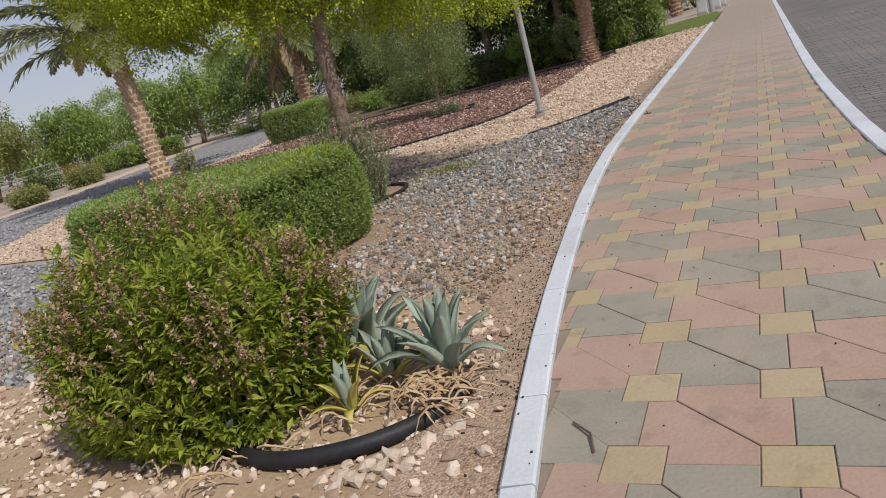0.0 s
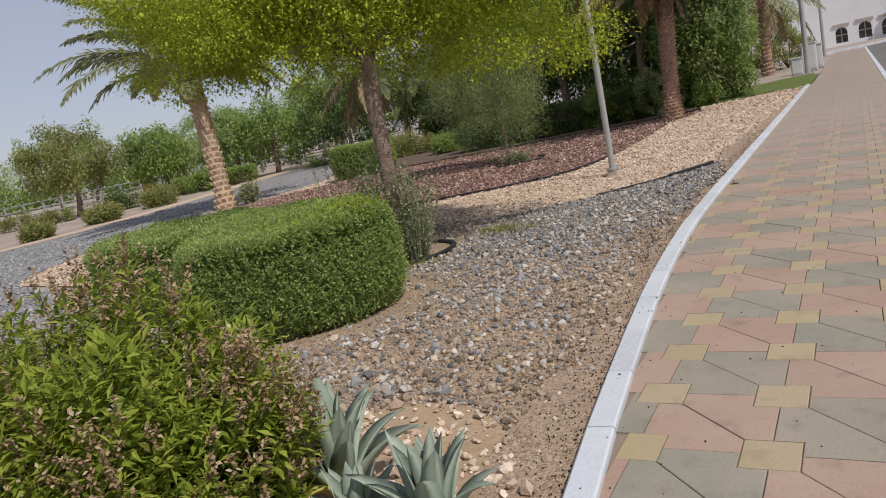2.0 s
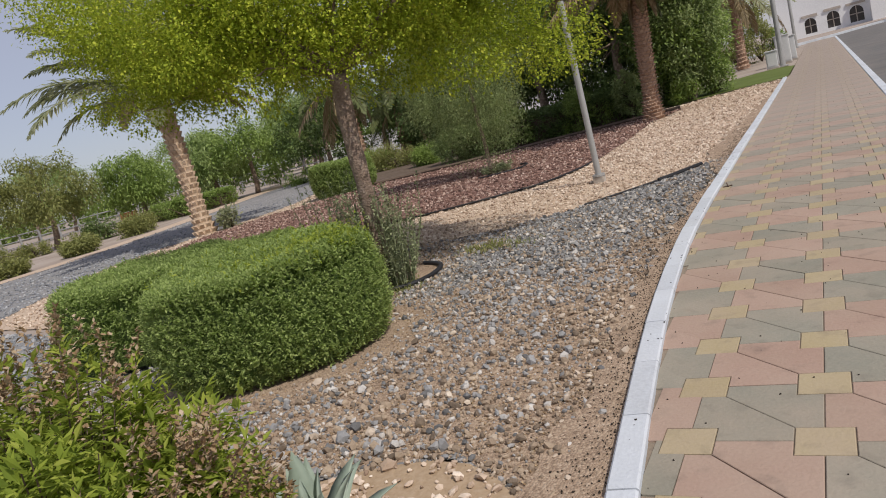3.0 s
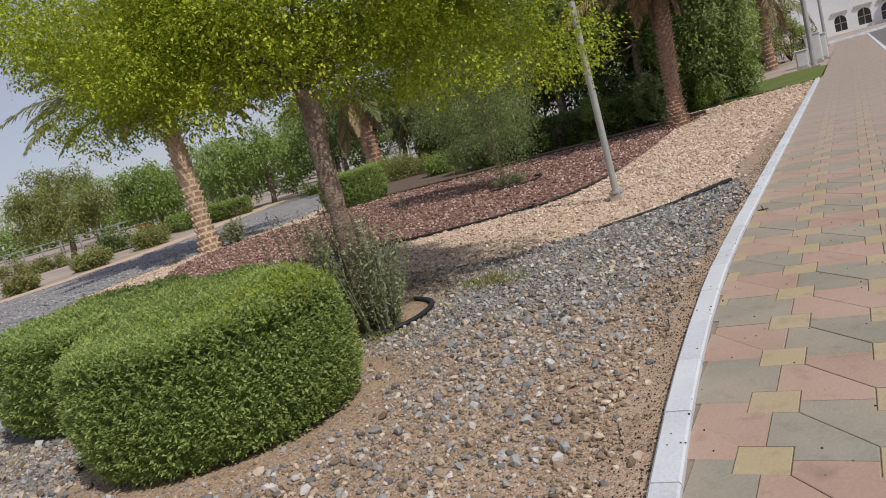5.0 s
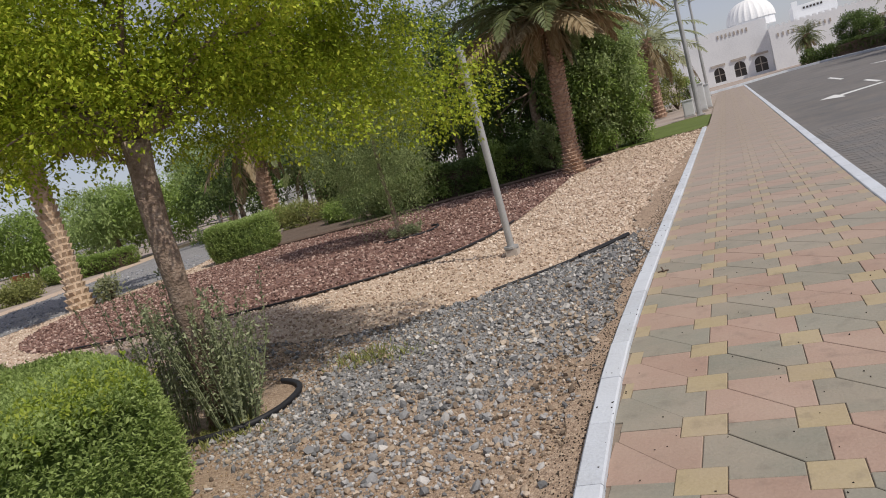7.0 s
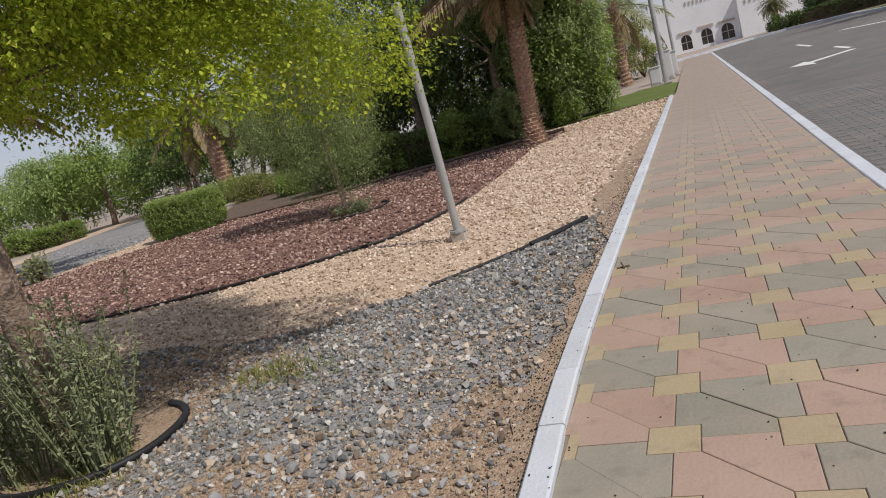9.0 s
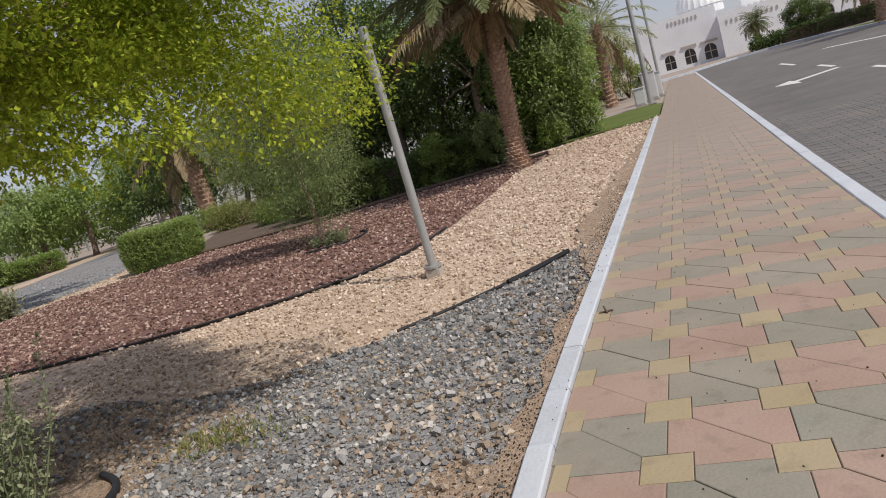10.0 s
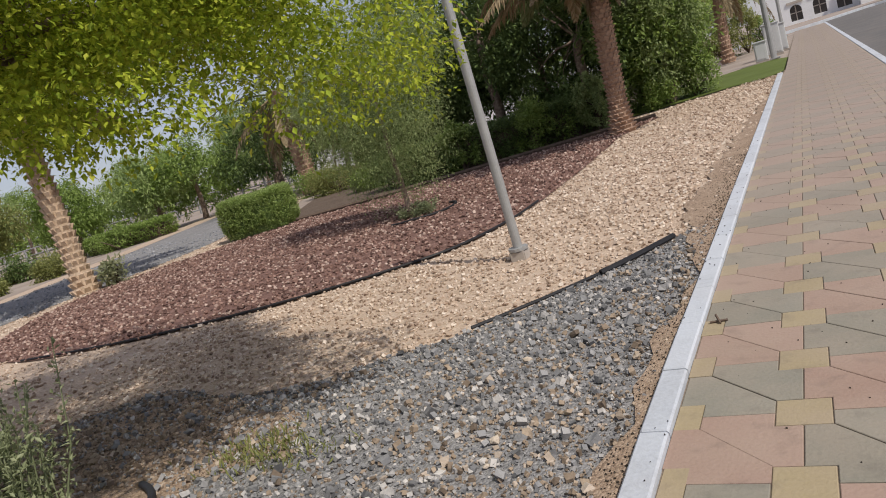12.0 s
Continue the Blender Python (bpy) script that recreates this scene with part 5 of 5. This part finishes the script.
def facade(x0, x1, y, h, openings, name):
    """A thick wall with arched openings cut through; openings: (x, sill, width, height)."""
    bm = bmesh.new()
    th = 0.45
    xs = sorted({x0, x1} | {q for o in openings for q in (o[0] - o[2] / 2, o[0] + o[2] / 2)})
    ops = {round(o[0] - o[2] / 2, 4): o for o in openings}

    def quad(pts):
        bm.faces.new([bm.verts.new((px, y, pz)) for px, pz in pts])

    for a, b in zip(xs[:-1], xs[1:]):
        o = ops.get(round(a, 4))
        if o is None:
            quad([(a, 0), (b, 0), (b, h), (a, h)])
            continue
        x, sill, w, hh = o
        quad([(a, 0), (b, 0), (b, sill), (a, sill)])
        ring = arch_ring(w, hh)
        top = [(x + px, sill + pz) for px, pz in ring[1:-1]]
        for p, q in zip(top[:-1], top[1:]):
            quad([p, q, (q[0], h), (p[0], h)])
        full = [(x + px, sill + pz) for px, pz in ring]
        for p, q in zip(full, full[1:] + full[:1]):
            bm.faces.new([bm.verts.new((p[0], y, p[1])), bm.verts.new((q[0], y, q[1])), bm.verts.new((q[0], y + th, q[1])), bm.verts.new((p[0], y + th, p[1]))])
    bmesh.ops.remove_doubles(bm, verts=bm.verts, dist=0.001)
    wall_ob = part(name, bm, M_WHITE, bld)
    for x, sill, w, hh in openings:
        win = part("window", ([(x + px, y + th * 0.7, sill + pz) for px, pz in arch_ring(w, hh)], [list(range(len(arch_ring(w, hh))))]), M_GLASS, bld, "dark arched window")
        part("frame", join(box(x - w / 2, x + w / 2, y + th * 0.5, y + th * 0.6, sill + hh * 0.5 - 0.04, sill + hh * 0.5 + 0.04), box(x - 0.04, x + 0.04, y + th * 0.5, y + th * 0.6, sill, sill + hh - 0.03)), M_TRIM, win)
        part("lintel", box(x - w * 0.68, x + w * 0.68, y - 0.10, y - 0.005, sill + hh + 0.12, sill + hh + 0.32), M_TRIM, win)
    return wall_ob


HB, HW = 4.92, 3.8
facade(-1.2, 6.6, 77, HB, [(1.87, 0.25, 0.95, 1.35), (3.72, 0.3, 1.0, 1.4), (5.55, 0.25, 1.1, 1.4)], "window_wall")
facade(6.6, 26, 75.6, HW, [(15.2, 0.3, 1.1, 1.8), (18.5, 0.3, 1.1, 1.8), (21.5, 0.3, 1.1, 1.8)], "front_wall")
part("return_wall", box(6.58, 6.9, 76.06, 77.3, 0, HW - 0.01), M_WHITE, bld)
part("upper_return_wall", box(6.2, 6.62, 77.46, 90, 0, HB - 0.01), M_WHITE, bld)
part("roof", box(-1.2, 6.2, 77.5, 96, HB - 0.5, HB - 0.2), M_WHITE, bld)
part("wing_roof", box(6.64, 26, 76.1, 96, HW - 0.5, HW - 0.2), M_WHITE, bld)
part("side_wall", box(-1.2, -0.8, 77.46, 96, 0, HB), M_WHITE, bld)
for i in range(8):
    x = 2.3 + i * 0.36
    part("slot", box(x, x + 0.13, 76.94, 76.99, HB - 0.72, HB - 0.4), M_TRIM, bld)
for i in range(11):
    x = 7.2 + i * 0.42
    part("slot", box(x, x + 0.13, 75.54, 75.59, HW - 0.9, HW - 0.6), M_TRIM, bld)
for i in range(24):
    x = 6.7 + i * 0.5
    part("merlon", box(x, x + 0.3, 75.62, 75.9, HW + 0.002, HW + 0.16), M_WHITE, bld)
# dome with ribs on a drum
dv, df = [], []
seg, rows = 72, 12
for j in range(rows + 1):
    a = j / rows * math.pi / 2
    for k in range(seg):
        b = 2 * math.pi * k / seg
        rr = 2.36 * math.cos(a) ** 0.85 * (1 + (0.03 if k % 3 == 0 else 0)) if j < rows else 0.02
        dv.append((5.86 + rr * math.cos(b), 88 + rr * math.sin(b), HB + 0.6 + 2.2 * math.sin(a)))
for j in range(rows):
    for k in range(seg):
        q = (k + 1) % seg
        df.append([j * seg + k, j * seg + q, (j + 1) * seg + q, (j + 1) * seg + k])
dome = part("dome", (np.array(dv), df), M_DOME, bld, "white ribbed dome")
part("finial", tube([(5.86, 88, HB + 2.75), (5.86, 88, HB + 3.15), (5.86, 88, HB + 3.3), (5.86, 88, HB + 4.6)], [0.08, 0.06, 0.16, 0.03], 8), M_TRIM, dome)
part("drum", tube([(5.86, 88, HB - 0.2), (5.86, 88, HB + 0.6)], 2.3, 32), M_WHITE, bld)
tower = part("parapet_tower", box(9.3, 13.1, 82, 86, HW - 0.2, HB + 0.4), M_WHITE, bld)
for x in (9.3, 12.6):
    part("merlon", box(x, x + 0.5, 82, 82.5, HB + 0.4, HB + 0.85), M_WHITE, tower)
for i in range(6):
    part("grille", box(10.2 + i * 0.3, 10.38 + i * 0.3, 81.95, 82.0, HB - 0.05, HB + 0.15), M_GLASS, tower)

# planting in front of the building
verge_poly = np.array([(3.4, 55.3), (6, 58.7), (8.6, 58.7), (11, 54.6), (12.4, 42.6), (14.2, 30), (17.3, 15), (60, 15), (60, 74), (3.6, 74.5), (-2, 74), (-2.5, 53), (0.5, 53.8)], float)
sheet("verge", verge_poly, -0.02, M_EARTH, "paved verge before the building", "verge")
sheet("lawn_strip", np.array([(11.2, 55.2), (12.7, 43), (14.5, 31), (19, 31), (16, 45), (13.2, 57)], float), 0.0, M_GRASS, "green lawn strip along the far kerb", "lawn")
palm("fan_palm", (8.5, 66, -0.05), 2.3, 0.25, (0, 0, 0), 80, 1.35, 46, "short bushy palm before the white wall", M_FROND, 0.2, 36, 14, -60)
round_bush("round_shrub", (8.3, 64.6, -0.05), (0.75, 0.75, 1.3), 1800, 0.16, M_DARKLEAF, "round dark clipped shrub", 150)
round_bush("round_shrub", (9.3, 64.3, -0.05), (0.7, 0.7, 1.1), 1800, 0.16, M_DARKLEAF, "round dark clipped shrub", 151)
tree("shade_tree", (11.7, 64, -0.05), [(0, 0, 0), (0, 0, 0.5), (0, 0, 1.0)], [0.2, 0.17, 0.14], (0, 0, 1.75), (1.45, 1.4, 1.25), 50, 0.5, 14000, 0.13, M_DARKLEAF, "round dense dark tree before the white wall", 152, -0.9)
for i, (x, y, hh) in enumerate([(14.6, 60, 3.4), (12.2, 45.2, 3.6), (13.6, 52.0, 3.6)]):
    palm("date_palm", (x, y, -0.05), hh, 0.3, (0.1, 0, 0), 26, 2.8, 160 + i, "date palm on the lawn strip", M_FROND, 0.3, 26, 18)
HEDGE_D = spline([(9.6, 62.6, 0), (12, 61.5, 0), (16, 57.5, 0), (16.4, 58.4, 0), (12.5, 62.7, 0), (9.8, 63.6, 0)], 4, True)[:, :2]
hedge("low_hedge", HEDGE_D, 0.9, 1000, 0.14, M_DARKLEAF, "low dark hedge along the white wall", 170, M_STEM)
for i, (x, y, rr, hh) in enumerate([(19, 58, 3.0, 3.4), (24, 55, 3.4, 4.0)]):
    tree("shade_tree", (x, y, -0.05), [(0, 0, 0), (0, 0, hh * 0.3), (0, 0, hh * 0.6)], [0.25, 0.2, 0.16], (0, 0, hh), (rr, rr, rr * 0.75), 40, 0.8, 8000, 0.22, M_DARKLEAF, "dark green tree beyond the far kerb", 175 + i, -0.8)
tree("shade_tree", (-1.5, 44, -0.05), [(0, 0, 0), (0.1, 0, 1.0), (0, 0, 2.0)], [0.15, 0.12, 0.1], (0, 0, 2.6), (1.7, 1.6, 1.4), 34, 0.6, 7000, 0.16, M_OLIVE, "olive green tree beyond the utility boxes", 178, -0.8)
tree("shade_tree", (-4.5, 47, -0.05), [(0, 0, 0), (0.1, 0, 1.0), (0, 0, 2.0)], [0.15, 0.12, 0.1], (0, 0, 3.2), (2.6, 2.2, 2.0), 34, 0.7, 7000, 0.18, M_MIDLEAF, "green tree beyond the lawn", 179, -0.8)

# ---- loose gravel ----
g = np.random.default_rng(77)
GREY_ALL = grey_poly
ring_area = np.column_stack([-1.03 + 0.5 * np.cos(np.linspace(0, 6.28, 24)), 6.42 + 0.5 * np.sin(np.linspace(0, 6.28, 24))])
xs, ys = spots(GREY_ALL, -3.4, 2.0, 2.6, 10.3, 92000, g, (HEDGE_A, HEDGE_B, ring_area))
# thin out where bare sand shows beside the kerb and round the hedge
edge_gap = edge_x(KERB_L, ys) - 0.105 - xs
bare = np.exp(-(np.maximum(edge_gap, 0) / np.interp(ys, [2.7, 4.1, 10], [0.28, 0.14, 0.06])) ** 2) * 0.9 + inside(SAND_RING, xs, ys) * 0.72
wave = 0.5 + 0.5 * np.sin(xs * 2.3 + 1.1 * np.sin(ys * 1.7)) * np.sin(ys * 1.9 + 0.7)
warm_share = np.clip(0.72 - 0.12 * (ys - 2.9) + 0.35 * (wave - 0.5) + 0.6 * np.exp(-np.maximum(edge_gap, 0) / 0.3), 0.2 - 0.14 * np.clip(ys - 8, 0, 1), 0.9)
front = np.clip((4.5 - ys) / 0.9, 0, 1) * np.clip((edge_gap - 0.45) / 0.4, 0, 1)
warm_share = np.clip(warm_share + 0.08 - 0.3 * front + 0.45 * np.clip((-0.2 - xs) / 0.8, 0, 1) * np.clip((ys - 5.6) / 0.6, 0, 1), 0.03, 0.92)
keep = g.random(len(xs)) > np.clip(bare + np.where(ys < 6.6, 0.12, 0.0) * (0.2 + wave), 0, 0.95)
xs, ys, warm_share, front = xs[keep], ys[keep], warm_share[keep], front[keep]
warm = g.random(len(xs)) < warm_share
size = np.clip(g.lognormal(math.log(0.0084), 0.48, len(xs)), 0.0042, 0.03) * (1 + 0.2 * front)
pts = np.column_stack([xs, ys, np.full(len(xs), -0.024)])
close = (ys < 6.3) & (xs > -0.7)
for name, m, k, sh, s, lab in (("grey_gravel", M_GREYSTONE, ~warm & close, ROCKS, 3, "loose angular blue-grey gravel stones"), ("grey_gravel", M_GREYSTONE, ~warm & ~close, LUMPS, 4, "loose angular blue-grey gravel stones"),
                               ("brown_gravel", M_WARMSTONE, warm & close, ROCKS, 14, "loose brownish gravel stones mixed with sand"), ("brown_gravel", M_WARMSTONE, warm & ~close, LUMPS, 15, "loose brownish gravel stones mixed with sand")):
    strew(name, pts[k], size[k] * (0.9 if m is M_WARMSTONE else 1), m, lab, "gravel", sh, 0.72, 0.15, 0.65, s)
xs, ys = spots(GREY_ALL, -0.7, 2.0, 2.7, 6.4, 9000, g, (HEDGE_A,))
gm = g.random(len(xs)) < np.clip(1.1 - 0.3 * (ys - 3.2), 0.05, 1)
strew("fine_grit", np.column_stack([xs[gm], ys[gm], np.full(gm.sum(), -0.018)]), g.uniform(0.003, 0.006, gm.sum()), M_GRIT, "fine orange-brown grit among the gravel", "gravel", LUMPS, seed=16)
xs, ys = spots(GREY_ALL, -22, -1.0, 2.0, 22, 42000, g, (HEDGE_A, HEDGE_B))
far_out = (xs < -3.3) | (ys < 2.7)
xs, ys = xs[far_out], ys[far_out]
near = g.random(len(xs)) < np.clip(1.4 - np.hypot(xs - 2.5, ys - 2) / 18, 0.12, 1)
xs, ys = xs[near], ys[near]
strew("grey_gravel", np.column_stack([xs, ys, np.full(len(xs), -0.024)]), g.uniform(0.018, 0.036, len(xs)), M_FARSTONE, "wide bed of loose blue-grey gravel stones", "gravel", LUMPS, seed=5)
xs, ys = spots(tan_poly, -3.5, 1.68, 7.5, 23.4, 42000, g, (grey_poly, red_poly))
few = g.random(len(xs)) < np.clip(1.25 - (ys - 8) / 11, 0.3, 1)
xs, ys = xs[few], ys[few]
strew("tan_gravel", np.column_stack([xs, ys, np.full(len(xs), -0.034)]), np.clip(g.lognormal(math.log(0.013), 0.32, len(xs)), 0.006, 0.026) * np.interp(ys, [9, 20], [1.0, 1.5]), M_TANSTONE, "loose pale tan crushed stone", "gravel", LUMPS, seed=6)
xs, ys = spots(tan_poly, -14, -3.5, 6, 20, 14000, g, (grey_poly, red_poly, HEDGE_B))
strew("tan_gravel", np.column_stack([xs, ys, np.full(len(xs), -0.034)]), g.uniform(0.014, 0.028, len(xs)), M_TANSTONE, "pale tan crushed stone round the red bed", "gravel", LUMPS, seed=7)
xs, ys = spots(red_poly, -11.5, -0.5, 9, 20.5, 26000, g)
strew("red_mulch", np.column_stack([xs, ys, np.full(len(xs), -0.019)]), g.uniform(0.012, 0.03, len(xs)), M_REDSTONE, "loose dark red crushed stone mulch", "gravel", LUMPS, seed=8)
xs, ys = spots(near_poly, -3.4, 2.4, 0.2, 3.4, 9500, g)
gap = edge_x(KERB_L, ys) - 0.105 - xs
k = (gap > 0.02) & (g.random(len(xs)) > np.exp(-(np.maximum(gap, 0) / 0.25) ** 2) * 0.85)
xs, ys = xs[k], ys[k]
strew("tan_gravel", np.column_stack([xs, ys, np.full(len(xs), -0.015)]), np.clip(g.lognormal(math.log(0.014), 0.4, len(xs)), 0.007, 0.036), M_TANSTONE, "pale tan stones on sand near the bush", "gravel", ROCKS, seed=9)

# single pale stones
for i in range(70):
    if i < 45:
        x, y = 1.67 + g.normal(0, 0.13), 2.09 + g.normal(0, 0.38)
    else:
        x, y = g.uniform(0.2, 1.6), g.uniform(3.6, 9.0)
    if x > edge_x(KERB_L, y) - 0.14 or math.hypot(x - 1.24, y - 2.32) < 0.56:
        continue
    v, f = ROCKS[i % 6]
    s = g.uniform(0.018, 0.036) if i < 45 else g.uniform(0.012, 0.024)
    st = part("stone", (v * s * np.array([1.2, 0.9, 0.7]), f), M_ROCK)
    st.matrix_basis = pose(x, y, -0.018 + s * 0.5, g.uniform(-20, 20), g.uniform(-20, 20), g.uniform(0, 360))
    tagged(st, "pale tan stone lying on sandy gravel", "stone", "loose pale stones")

# dark droppings of leaves and seeds on the path and its edge
x, y = g.uniform(1.2, 3.4, 7000), g.uniform(0.6, 14, 7000)
d = x - edge_x(KERB_L, y)
k = (x < edge_x(KERB_R, y)) & (g.random(7000) < np.where(d > 0.03, 0.05, np.where(d > -0.105, 0.22, 0.9 * np.exp(np.minimum(d + 0.105, 0) / 0.12)))) & (d > -0.5)
strew("leaf_debris", np.column_stack([x[k], y[k], np.where(d[k] < -0.105, -0.014, np.where(d[k] < 0, 0.03, 0.0))]), g.uniform(0.002, 0.0055, k.sum()) * np.where(d[k] < -0.105, 1.5, 1.0), M_DEBRIS, "tiny dark seeds and leaf bits on path and kerb", "debris", LUMPS, seed=12)
y = g.uniform(2.2, 13, 3000)
gap = np.abs(g.normal(0, 0.11, 3000))
strew("seed_litter", np.column_stack([edge_x(KERB_L, y) - 0.112 - gap, y, np.full(3000, -0.0105)]), g.uniform(0.002, 0.005, 3000), M_DEBRIS, "dark seeds and grit strewn on sand along a kerb", "debris", LUMPS, sink=0.0, seed=13)
tagged(part("twig", tube([(2.30, 2.02, 0.008), (2.37, 1.95, 0.012), (2.40, 1.86, 0.008)], 0.004, 5), M_STEM), "thin dark twig lying on the pavers", "twig")
tagged(part("twig", join(tube([(1.75, 8.15, 0.005), (1.73, 8.19, 0.035)], 0.006, 5), tube([(1.70, 8.17, 0.006), (1.78, 8.18, 0.008)], 0.006, 5)), M_STEM), "small dark twig lying on the pavers", "twig")

# ---- road blocks ----
road_root = thing("road_paving", (0, 0, 0), "grey rectangular concrete blocks of the road", "paving", kind="structure")
blk = mesh("road_block", *box(-0.096, 0.096, -0.046, 0.046, -0.03, 0.0, 0.005), M_LOT)
rest = []
bv, bf = box(-0.096, 0.096, -0.046, 0.046, -0.03, 0.0)
count = 0
for j in range(int((16 - 2.5) / 0.1)):
    yy = 2.5 + j * 0.1
    x0 = float(edge_x(KERB_R, np.array([yy]))[0]) + 0.14
    for i in range(16):
        xx = 3.0 + (i + 0.5 * (j % 2)) * 0.2
        if xx - 0.1 < x0:
            continue
        z = -0.016 + g.uniform(-0.001, 0.001)
        if 5.2 <= yy < 9.0 and xx < 4.9 and count < 300:
            ob = new("block", blk)
            ob.parent = road_root
            ob.location = (xx, yy, z)
            count += 1
        else:
            rest.append((bv + [xx, yy, z], bf))
tagged(part("far_blocks", join(*rest), M_LOT, road_root), kind="stuff")

# ---- footpath pavers ----
P, H, GAP = 0.42, 0.088, 0.002
CX, CY = 2.098, 6.435
SQUARE = [(-H, -H), (H, -H), (H, H), (-H, H)]
UPPER = [(H, 0), (H, -H), (P - H, -P + H), (P, -P + H), (P, -H), (P - H, -H), (P - H, 0)]
LOWER = [(0, -H), (0, -P + H), (H, -P + H), (H, -P), (P - H, -P), (P - H, -P + H), (H, -H)]


def shrink(poly, d):
    """Move each side of a counter-clockwise outline inwards."""
    n = len(poly)
    q = [Vector(p) for p in poly]
    out = []
    for i in range(n):
        a, b, c = q[i - 1], q[i], q[(i + 1) % n]
        e, f = (b - a).normalized(), (c - b).normalized()
        n1, n2 = Vector((-e.y, e.x)), Vector((-f.y, f.x))
        m = n1 + n2
        out.append(tuple(b + m * (d / max(0.3, 1 + n1.dot(n2)))))
    return out


def clip(poly, keep_x, left):
    """Cut an outline at a line x = keep_x."""
    out = []
    n = len(poly)
    for i in range(n):
        a, b = poly[i], poly[(i + 1) % n]
        ia, ib = (a[0] > keep_x) == left, (b[0] > keep_x) == left
        if ia:
            out.append(a)
        if ia != ib:
            t = (keep_x - a[0]) / (b[0] - a[0])
            out.append((keep_x, a[1] + (b[1] - a[1]) * t))
    return out


def paver(poly):
    """A paver with a small worn chamfer, top at z 0."""
    a, b = shrink(poly, GAP), shrink(poly, GAP + 0.0025)
    n = len(a)
    v = [(*p, -0.03) for p in a] + [(*p, -0.002) for p in a] + [(*p, 0) for p in b]
    f = [[i, (i + 1) % n, n + (i + 1) % n, n + i] for i in range(n)] + [[n + i, n + (i + 1) % n, 2 * n + (i + 1) % n, 2 * n + i] for i in range(n)] + [list(range(2 * n, 3 * n))]
    return np.array(v), f


walk_root = thing("footpath", (0, 0, 0), "footpath of interlocking pink, green and yellow pavers", "footpath", kind="structure")
KINDS = {"square": (SQUARE, M_YELLOW), "upper": (UPPER, M_PINK), "lower": (LOWER, M_PINK)}
SHARED = {}
for kind, (poly, m) in KINDS.items():
    for mm in ((M_YELLOW,) if kind == "square" else (M_PINK, M_GREEN)):
        SHARED[kind, mm.name] = mesh("paver", *paver(poly), mm)
far = {M_YELLOW.name: [], M_PINK.name: [], M_GREEN.name: []}
total = {M_YELLOW.name: 0, M_PINK.name: 0, M_GREEN.name: 0}
for k in range(-22, 112):
    for i in range(-2, 13):
        ox, oy = CX + P * i, CY + P * k
        xl = float(np.interp(oy - 0.2, KERB_L[:, 1], KERB_L[:, 0])) + 0.004
        xr = float(np.interp(oy - 0.2, KERB_R[:, 1], KERB_R[:, 0])) - 0.004
        if oy > 23:
            xl = 1.76
        for kind in ("square", "upper", "lower"):
            poly = KINDS[kind][0]
            m = M_YELLOW if kind == "square" else (M_GREEN if (i + k) % 2 == 0 else M_PINK)
            lo, hi = ox + min(p[0] for p in poly), ox + max(p[0] for p in poly)
            if hi < xl + 0.03 or lo > xr - 0.03:
                continue
            whole = lo > xl and hi < xr
            z = g.uniform(-0.001, 0.001)
            near = 0.6 < oy < 10.8 and total[m.name] < 290
            if whole:
                me = SHARED[kind, m.name]
                if near:
                    ob = new("paver", me)
                    ob.parent, ob.location = walk_root, (ox, oy, z)
                    total[m.name] += 1
                else:
                    v, f = paver(poly) if oy < 16 else (np.array([(*p, 0) for p in shrink(poly, GAP)]), [list(range(len(poly)))])
                    far[m.name].append((v + [ox, oy, z], f))
            else:
                cut = poly
                if lo <= xl:
                    cut = clip(cut, xl - ox, True)
                if hi >= xr and len(cut) > 2:
                    cut = clip(cut, xr - ox, False)
                if len(cut) < 3:
                    continue
                v = np.array([(*p, 0) for p in cut] + [(*p, -0.03) for p in cut])
                n = len(cut)
                f = [list(range(n))] + [[(q + 1) % n, q, n + q, n + (q + 1) % n] for q in range(n)]
                if near:
                    ob = part("cut_paver", (v, f), m, walk_root)
                    ob.location = (ox, oy, z)
                    total[m.name] += 1
                else:
                    far[m.name].append((v + [ox, oy, z], f))
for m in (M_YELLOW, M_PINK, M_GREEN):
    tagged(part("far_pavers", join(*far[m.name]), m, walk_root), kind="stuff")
